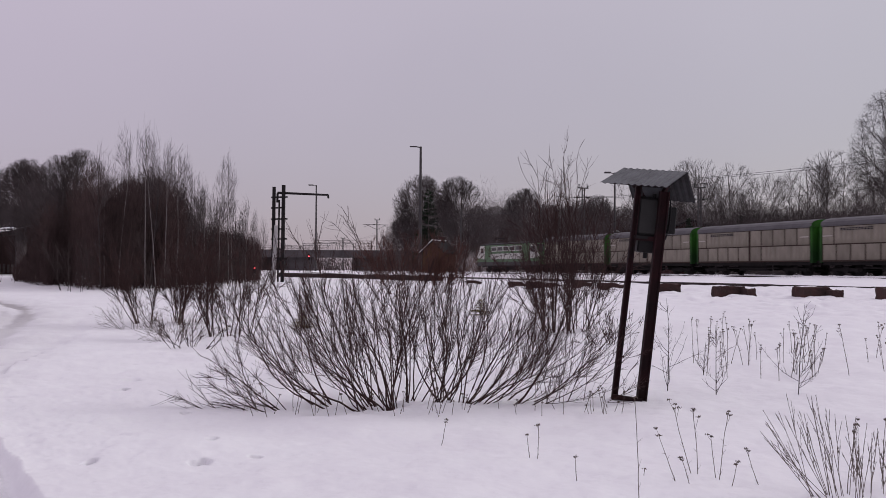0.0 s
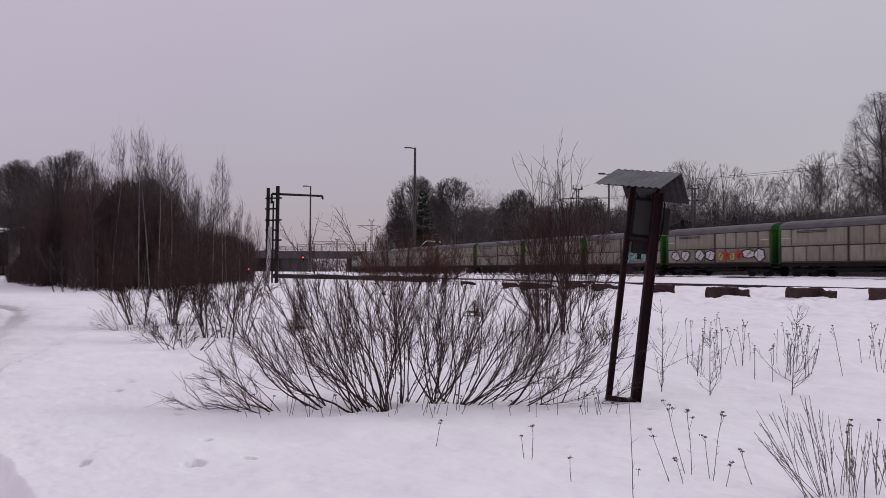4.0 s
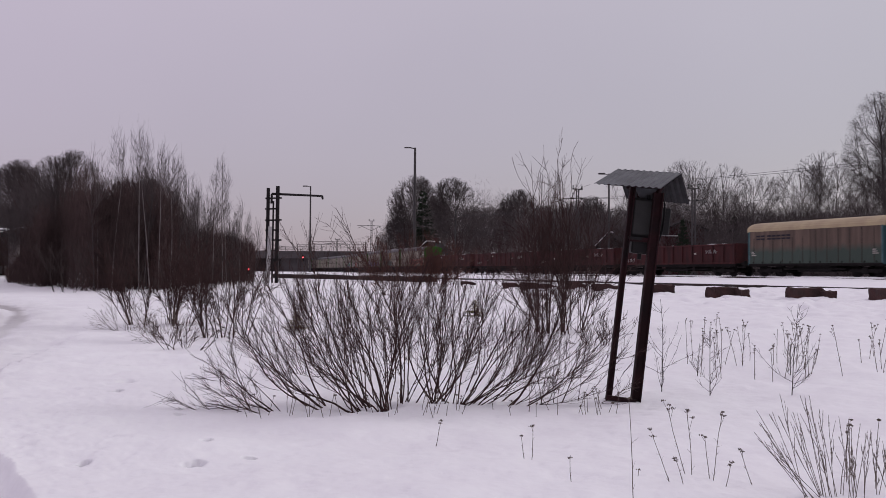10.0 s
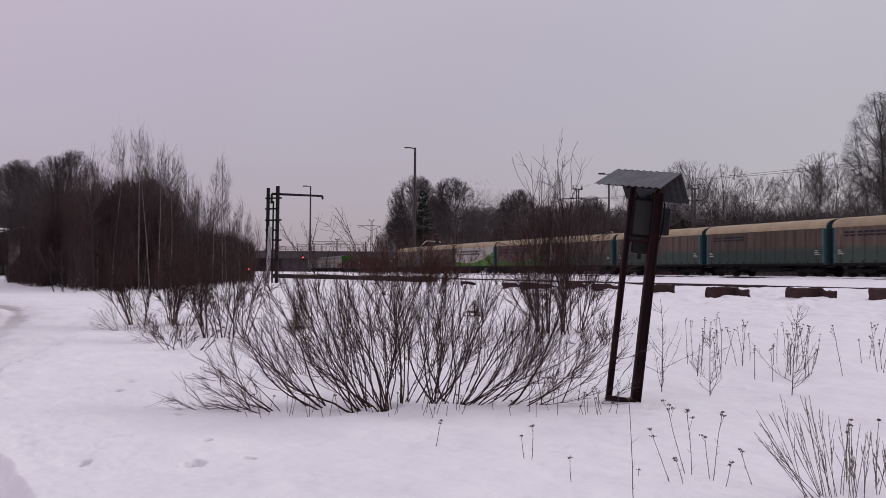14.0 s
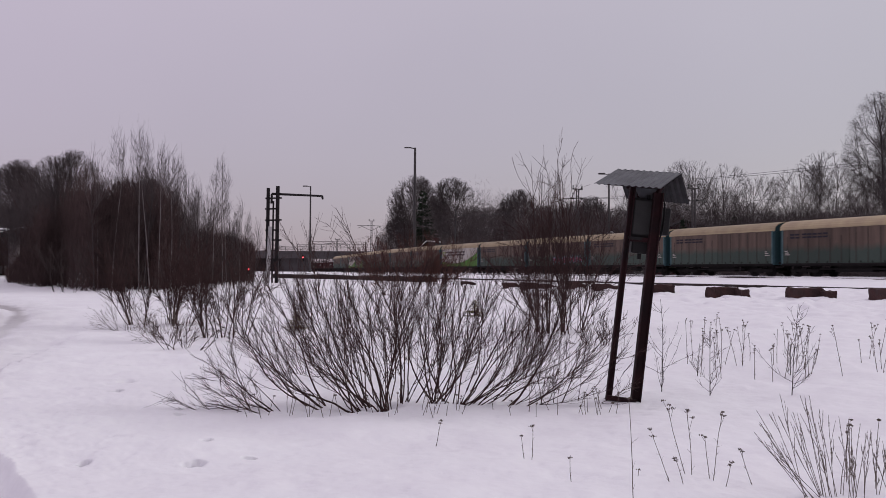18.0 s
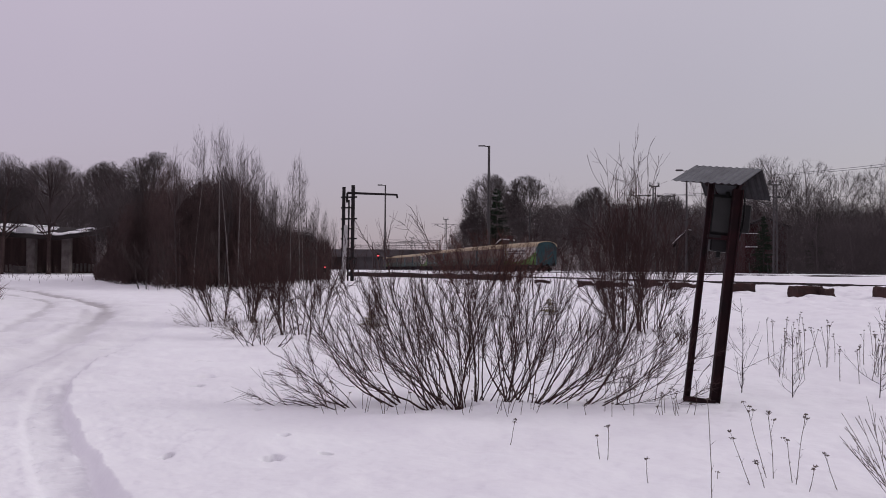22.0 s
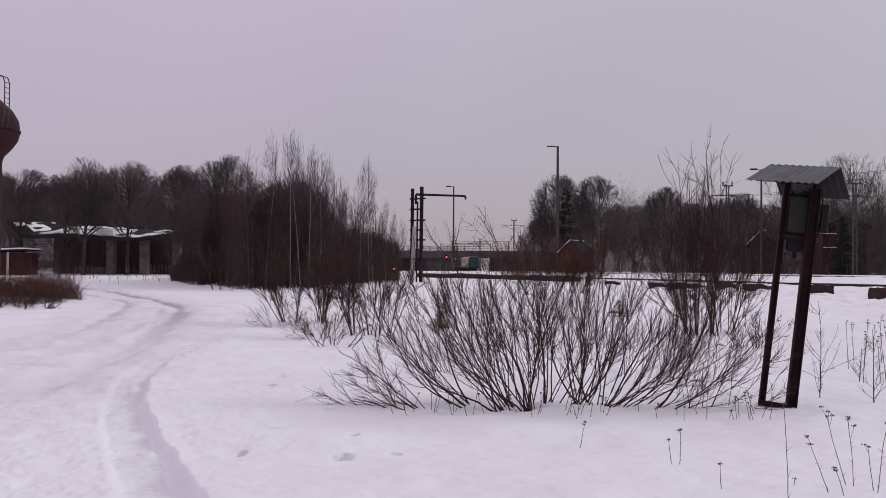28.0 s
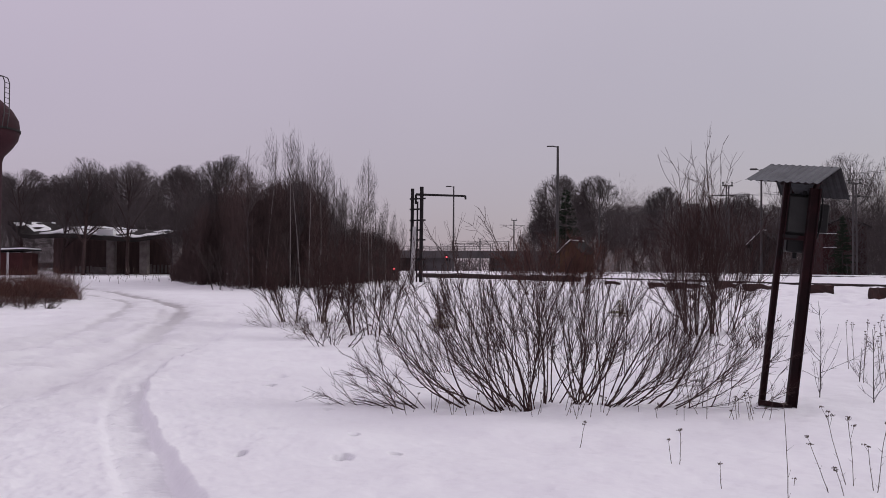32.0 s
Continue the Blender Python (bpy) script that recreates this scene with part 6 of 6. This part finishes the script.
def build_gauge_mast():
    """The old loading-gauge mast: two dark rails on end, tied by bars, with an arm to one side and a white post beside."""
    x, y = -13.6, 73.0
    ob = thing("loading_gauge_mast", pose(x, y, put_down(x, y)), "dark twin-rail mast with rungs and a sideways arm", "mast")
    h = 7.75
    part("upright", beam(B(), (-0.42, 0, -0.4), (-0.38, 0, h - 0.15), 0.22, 0.24), DARK_STEEL, ob)
    part("upright", beam(B(), (0.34, 0, -0.4), (0.38, 0, h), 0.26, 0.26), DARK_STEEL, ob)
    part("thin_upright", beam(B(), (-0.02, 0, -0.4), (0.04, 0, h - 1.2), 0.12, 0.12), DARK_STEEL, ob)
    for i, z in enumerate((6.75, 5.9, 5.0, 4.2, 3.4, 2.6, 1.8, 1.0)):
        part("rung", beam(B(), (-0.58, -0.12, z), (0.72 if i % 2 == 0 else 0.52, -0.12, z + 0.04), 0.14, 0.12), DARK_STEEL, ob)
    arm = part("arm", bar(B(), (-0.1, 0, h - 0.62), (3.95, 0, h - 0.78), 0.10, 0.08), DARK_STEEL, ob)
    part("arm_tip", bar(B(), (3.92, 0, h - 0.76), (3.98, 0, h - 1.05), 0.10, 0.07), DARK_STEEL, arm)
    part("arm_root", bar(B(), (-0.1, 0, h - 0.62), (-0.12, 0, h - 1.4), 0.09), DARK_STEEL, ob)
    part("white_board", prism(B(), [(-0.52, -0.1), (-0.18, -0.1), (0.0, 4.5), (-0.30, 4.5)], -0.27, -0.21), WHITE_POLE, ob, "white painted board on the mast")


build_gauge_mast()


def build_bridge():
    """A road bridge far down the line."""
    ob = thing("road_bridge", pose(-51.8, 268, 0.16) @ Matrix.Diagonal((0.893, 0.893, 0.893, 1)), "grey concrete road bridge over the railway", "bridge")
    part("deck", box(B(), -42, 60, -4, 4, 5.5, 7.4), FAR_CONCRETE, ob)
    part("kerb_beam", box(B(), -42, 60, -4.2, -4.0, 7.2, 7.9), FAR_CONCRETE, ob)
    for x in (-38, -14, 4.0, 27.5, 44, 55):
        part("pier", box(B(), x - 0.8, x + 0.8, -2.5, 2.5, 0.6, 5.5), DARK_WALL, ob)
    for i in range(34):
        part("railing_post", box(B(), -41 + i * 3.0, -40.9 + i * 3.0, -4.15, -4.05, 7.9, 9.2), POLE, ob)
    for z in (8.6, 9.2):
        part("railing_bar", box(B(), -42, 60, -4.13, -4.07, z - 0.035, z + 0.035), POLE, ob)
    part("abutment", box(B(), -42, 3.2, -1.4, -0.6, 0.4, 5.5), DARK_WALL, ob, "dark abutment wall beneath the deck")
    part("retaining_wall", box(B(), 4.8, 14.0, -1.8, -1.42, 0.4, 5.5), FAR_CONCRETE, ob, "grey concrete retaining wall")
    part("abutment", box(B(), 28.3, 60, -1.4, -0.6, 0.4, 5.5), FAR_CONCRETE, ob, "grey abutment wall beneath the deck")


build_bridge()


def gantry(s, label):
    """A light portal over the tracks that carries the contact wire."""
    x, y, h = track_point(s)
    ob = thing("catenary_gantry", pose(x, y, RAIL_Z - 0.1, 0, 0, math.degrees(h)), label, "gantry", "catenary gantries")
    for sx in (-9.5, 4.2):
        part("leg", beam(B(), (sx, 0, -0.2), (sx, 0, 7.6), 0.14, 0.14), POLE, ob)
    for z in (6.9, 7.5):
        part("chord", beam(B(), (-9.5, 0, z), (4.2, 0, z), 0.08, 0.08), POLE, ob)
    for i in range(10):
        a = -9.4 + i * 1.36
        part("web", beam(B(), (a, 0, 6.9 if i % 2 else 7.5), (a + 1.36, 0, 7.5 if i % 2 else 6.9), 0.05, 0.05), POLE, ob)
    for sx in (-6.5, -2.0, 0.3):
        part("drop_arm", beam(B(), (sx, 0, 5.9), (sx, 0, 6.9), 0.1, 0.1), POLE, ob)


for s_ in (235, 262, 300, 345):
    gantry(s_, "grey steel catenary gantry far down the line")


def signal_post(x, y, z, label, size=1.0):
    ob = thing("signal", pose(x, y, put_down(x, y)), label, "signal", "signals")
    up = z - put_down(x, y)
    part("post", bar(B(), (0, 0.1, -0.2), (0, 0.1, up + 0.5 * size), 0.08 * size), POLE, ob)
    hd = part("signal_head", box(B(), -0.3 * size, 0.3 * size, 0, 0.25 * size, up - 0.9 * size, up + 0.5 * size, 0.04 * size), BLACK, ob)
    part("red_light", bar(B(), (0, -0.05 * size, up), (0, 0.01, up), 0.16 * size, sides=12), RED_LAMP, hd, "lit red signal lamp")


signal_post(-32.4, 212.0, 4.6, "railway signal showing a red light")
signal_post(-14.85, 70.0, 1.59, "low railway signal showing a red light", 0.38)


def build_house(name, x, y, turn, l, d, h, rise, wall, label, windows=2, snow=True):
    ob = thing(name, pose(x, y, put_down(x, y), 0, 0, turn), label, "house", "houses by the line")
    bm = box(B(), -l / 2, l / 2, -d / 2, d / 2, -0.5, h)
    part("wall", bm, wall, ob)
    gable = [(-l / 2, h), (l / 2, h), (0, h + rise)]
    for yy in (-d / 2, d / 2 - 0.1):
        part("gable", prism(B(), gable, yy, yy + 0.1), wall, ob)
    for sx in (-1, 1):
        outline = [(0, h + rise + 0.16), (sx * (l / 2 + 0.45), h - 0.2), (sx * (l / 2 + 0.45), h - 0.4), (0, h + rise)]
        rf = part("roof", prism(B(), outline, -d / 2 - 0.4, d / 2 + 0.4), DARK_STEEL, ob)
        if snow and (sx < 0 or l > 5):
            out2 = [(0, h + rise + 0.34), (sx * (l / 2 + 0.42), h - 0.02), (sx * (l / 2 + 0.42), h - 0.18), (0, h + rise + 0.17)]
            part("roof_snow", prism(B(), out2, -d / 2 - 0.38, d / 2 + 0.38), SNOW, rf, "snow lying on the roof")
    for i in range(windows):
        wx = -l / 2 + l * (i + 0.5) / windows
        win = part("window", box(B(), wx - 0.5, wx + 0.5, -d / 2 - 0.05, -d / 2 + 0.02, h * 0.4, h * 0.4 + 1.2), WHITE_POLE, ob, "white window frame")
        for sx in (-1, 1):
            part("pane", box(B(), wx + sx * 0.23 - 0.19, wx + sx * 0.23 + 0.19, -d / 2 - 0.07, -d / 2 - 0.04, h * 0.4 + 0.08, h * 0.4 + 1.12), GLASS, win)
    part("chimney", box(B(), -0.4, 0.4, 0.6, 1.4, h + rise * 0.4, h + rise + 0.9, 0.03), BLOCK, ob)
    return ob


build_house("ochre_cottage", -1.6, 158.0, -24, 3.9, 5.2, 3.4, 1.8, OCHRE, "small ochre wooden cottage with snowy roof", 0)
red = build_house("red_house", 27.4, 106.0, 4, 4.6, 3.6, 5.4, 0.7, BRICK_RED, "dark red wooden house with snow on its ledges", 0, False)
for z in (2.9, 4.4):
    part("ledge_snow", box(B(), -2.3, -0.9, -2.05, -1.83, z, z + 0.10, 0.02), SNOW, red, "snow lying on the ledge")
build_house("low_house", 37.2, 87.0, 67, 4.6, 4.2, 2.15, 1.3, DARK_WALL, "low dark house with snowy roof behind the trees", 0)
build_house("grey_house", 22.0, 118.5, -24, 3.0, 3.2, 3.7, 1.5, DARK_WALL, "grey house half hidden by trees", 0)


def build_canopy():
    """A low loading shed: a sagging roof that rises to the back, patchy snow on it, carried by square concrete pillars."""
    ob = thing("loading_shed", pose(-53.2, 100.0, 0.7, 0, 0, 4), "long dark shed with snowy roof and concrete pillars", "shed")
    rng = np.random.default_rng(8)
    y0, y1, thick = -3.5, 6.5, 0.45

    def eaves(x):
        return np.interp(x, [-12.5, -10.6, -6, 2.6, 6.0, 9.0], [6.2, 4.5, 4.7, 4.2, 4.7, 5.4])

    def top(x, y):
        back = np.interp(x, [-12.5, -10.6, -9.0, 3.0, 6.0, 9.0], [6.5, 5.7, 6.05, 5.45, 5.2, 5.6])
        return eaves(x) + (back - eaves(x)) * (y - y0) / (y1 - y0)

    xs = np.linspace(-12.5, 9.0, 26)
    bm = B()
    rings = [[bm.verts.new((x, yy, float(top(x, yy)) - dz)) for yy, dz in ((y0, 0), (y1, 0), (y1, thick), (y0, thick))] for x in xs]
    for a, b in zip(rings, rings[1:]):
        for i in range(4):
            bm.faces.new((a[i], a[(i + 1) % 4], b[(i + 1) % 4], b[i]))
    bm.faces.new(rings[0])
    bm.faces.new(rings[-1][::-1])
    bmesh.ops.recalc_face_normals(bm, faces=bm.faces)
    part("roof", bm, DARK_WALL, ob)
    # what is left of the snow, in ragged sheets
    for k, (xa, xb, cover) in enumerate(((-12.2, -10.4, 0.42), (-9.0, -4.2, 0.56), (-4.2, 1.8, 0.62), (1.8, 5.6, 0.42), (5.6, 8.6, 0.30))):
        bm = B()
        nx, ny = int((xb - xa) / 0.22), 26
        gx, gy = np.linspace(xa, xb, nx + 1), np.linspace(y0 + 0.5, y1 - 0.1, ny + 1)
        grid = {}

        def corner(i, j):
            if (i, j) not in grid:
                grid[i, j] = bm.verts.new((gx[i], gy[j], float(top(gx[i], gy[j])) + 0.10 + 0.05 * math.sin(gx[i] * 3 + gy[j])))
            return grid[i, j]

        for i in range(nx):
            for j in range(ny):
                v = float(ripple(np.array(gx[i] * 0.7), np.array(gy[j] * 0.5), 60 + k)) * 0.5 + 0.5 + 0.35 * (j / ny - 0.5)
                if v < cover:
                    bm.faces.new((corner(i, j), corner(i + 1, j), corner(i + 1, j + 1), corner(i, j + 1)))
        if len(bm.faces):
            r = bmesh.ops.extrude_face_region(bm, geom=list(bm.faces))
            bmesh.ops.translate(bm, vec=(0, 0, -0.09), verts=[g for g in r["geom"] if isinstance(g, bmesh.types.BMVert)])
            bmesh.ops.recalc_face_normals(bm, faces=bm.faces)
            part("roof_snow", bm, SNOW, ob, "patchy snow lying on the roof")
        else:
            bm.free()
    part("roof_curb", box(B(), -2.4, -0.4, -2.6, -1.8, 4.2, 5.25, 0.04), SNOW, ob, "snow-covered raised block on the roof")
    # added backing sheet in the tone of the dim, open space under the roof
    part("dim_backing", box(B(), -11.5, 8.5, 5.0, 5.3, -0.3, 4.6), BACKING_BROWN, ob, "brown backing for the dim space under the roof")
    for x in (-1.7, 2.3, 6.2):
        part("pillar", box(B(), x - 0.48, x + 0.48, -0.55, 0.25, -0.5, float(top(x, 0.0)) - 0.48, 0.06), CONCRETE, ob, "weathered concrete pillar")
    part("rubble", rough_block(71, 2.6, 1.0, 0.9), CONCRETE, ob, "pale rubble heap under the roof").location = (-4.0, 3.0, 0.0)
    for i in range(16):
        x = 0.9 + i * 0.47
        part("fence_slat", box(B(), x - 0.12, x + 0.12, 3.9, 3.95, 0.25, 1.15 + 0.15 * rng.random()), CONCRETE, ob)
    for i in range(6):
        x = -8.0 + i * 0.47
        part("fence_slat", box(B(), x - 0.12, x + 0.12, 3.9, 3.95, 0.25, 0.95 + 0.15 * rng.random()), CONCRETE, ob)


build_canopy()


def build_shed():
    ob = thing("red_shed", pose(-62.2, 92.0, 0.75, 0, 0, 15), "small dark red lean-to shed with snowy roof", "shed")
    part("wall", box(B(), -5, 1.8, -2.5, 2.5, -0.4, 2.35), BRICK_RED, ob)
    part("roof", prism(B(), [(-5.4, 2.3), (2.1, 2.6), (2.1, 2.75), (-5.4, 2.45)], -3.0, 2.9), DARK_STEEL, ob)
    part("roof_snow", prism(B(), [(-5.35, 2.46), (2.05, 2.76), (2.0, 2.9), (-5.3, 2.6)], -2.95, 2.85), SNOW, ob, "thin snow on the roof")
    part("corner_board", box(B(), 0.2, 0.42, -2.56, -2.5, -0.3, 2.4), WHITE_POLE, ob, "pale corner board")


build_shed()


def build_tank():
    """The overhead water tank at the road: a riveted drum with a bowed floor on a shaft."""
    x, y = -40.4, 55.0
    ob = thing("water_tank", pose(x, y, put_down(x, y)), "oxide red steel water tank on a round shaft", "tower")
    prof = [(1.9, -0.4), (1.9, 8.2), (2.0, 8.6), (2.45, 9.1), (2.85, 9.7), (2.98, 10.3), (2.9, 11.0), (2.5, 11.7), (1.75, 12.4), (0.0, 13.0)]
    segs = 40
    verts, faces = [], []
    for r, z in prof:
        for i in range(segs):
            a = 2 * math.pi * i / segs
            verts.append((r * math.cos(a), r * math.sin(a), z))
    for j in range(len(prof) - 1):
        for i in range(segs):
            faces.append((j * segs + i, j * segs + (i + 1) % segs, (j + 1) * segs + (i + 1) % segs, (j + 1) * segs + i))
    me = mesh_from("drum", np.array(verts), np.array(faces), TANK_RED, True)
    share("drum", me, ob, Matrix())
    bm = B()
    bmesh.ops.create_cone(bm, cap_ends=False, segments=40, radius1=3.02, radius2=3.02, depth=0.14, matrix=Matrix.Translation((0, 0, 10.3)))
    part("rim_band", bm, DARK_STEEL, ob)
    # a ladder that climbs past the rim and hooks over on to the top
    for k in (-0.25, 0.25):
        pts = [(2.98, k - 0.8, 10.3), (3.12, k - 0.8, 11.2), (3.12, k - 0.8, 13.2), (2.98, k - 0.8, 13.55), (2.6, k - 0.8, 13.7), (1.2, k - 0.8, 13.7), (1.1, k - 0.8, 12.6)]
        bm = B()
        for p, q in zip(pts, pts[1:]):
            bar(bm, p, q, 0.035)
        part("ladder_rail", bm, POLE, ob)
    for i in range(7):
        part("ladder_rung", bar(B(), (3.12, -1.05, 11.2 + i * 0.33), (3.12, -0.55, 11.2 + i * 0.33), 0.022), POLE, ob)
    part("down_pipe", bar(B(), (2.15, -0.7, 0), (2.15, -0.7, 8.4), 0.07), DARK_STEEL, ob)


build_tank()

# a low fence of stakes at the foot of the woods
for i in range(30):
    s = 95 + i * 3.1
    x, y = along(s, 9.0)
    ob = thing("fence_stake", pose(x, y, put_down(x, y), 0, (i * 37 % 9) - 4, 0), "thin grey fence stake in the snow", "fence post", "fence stakes")
    part("stake", bar(B(), (0, 0, -0.2), (0, 0, 1.15), 0.05, 0.045, 6), POLE, ob)

motions()
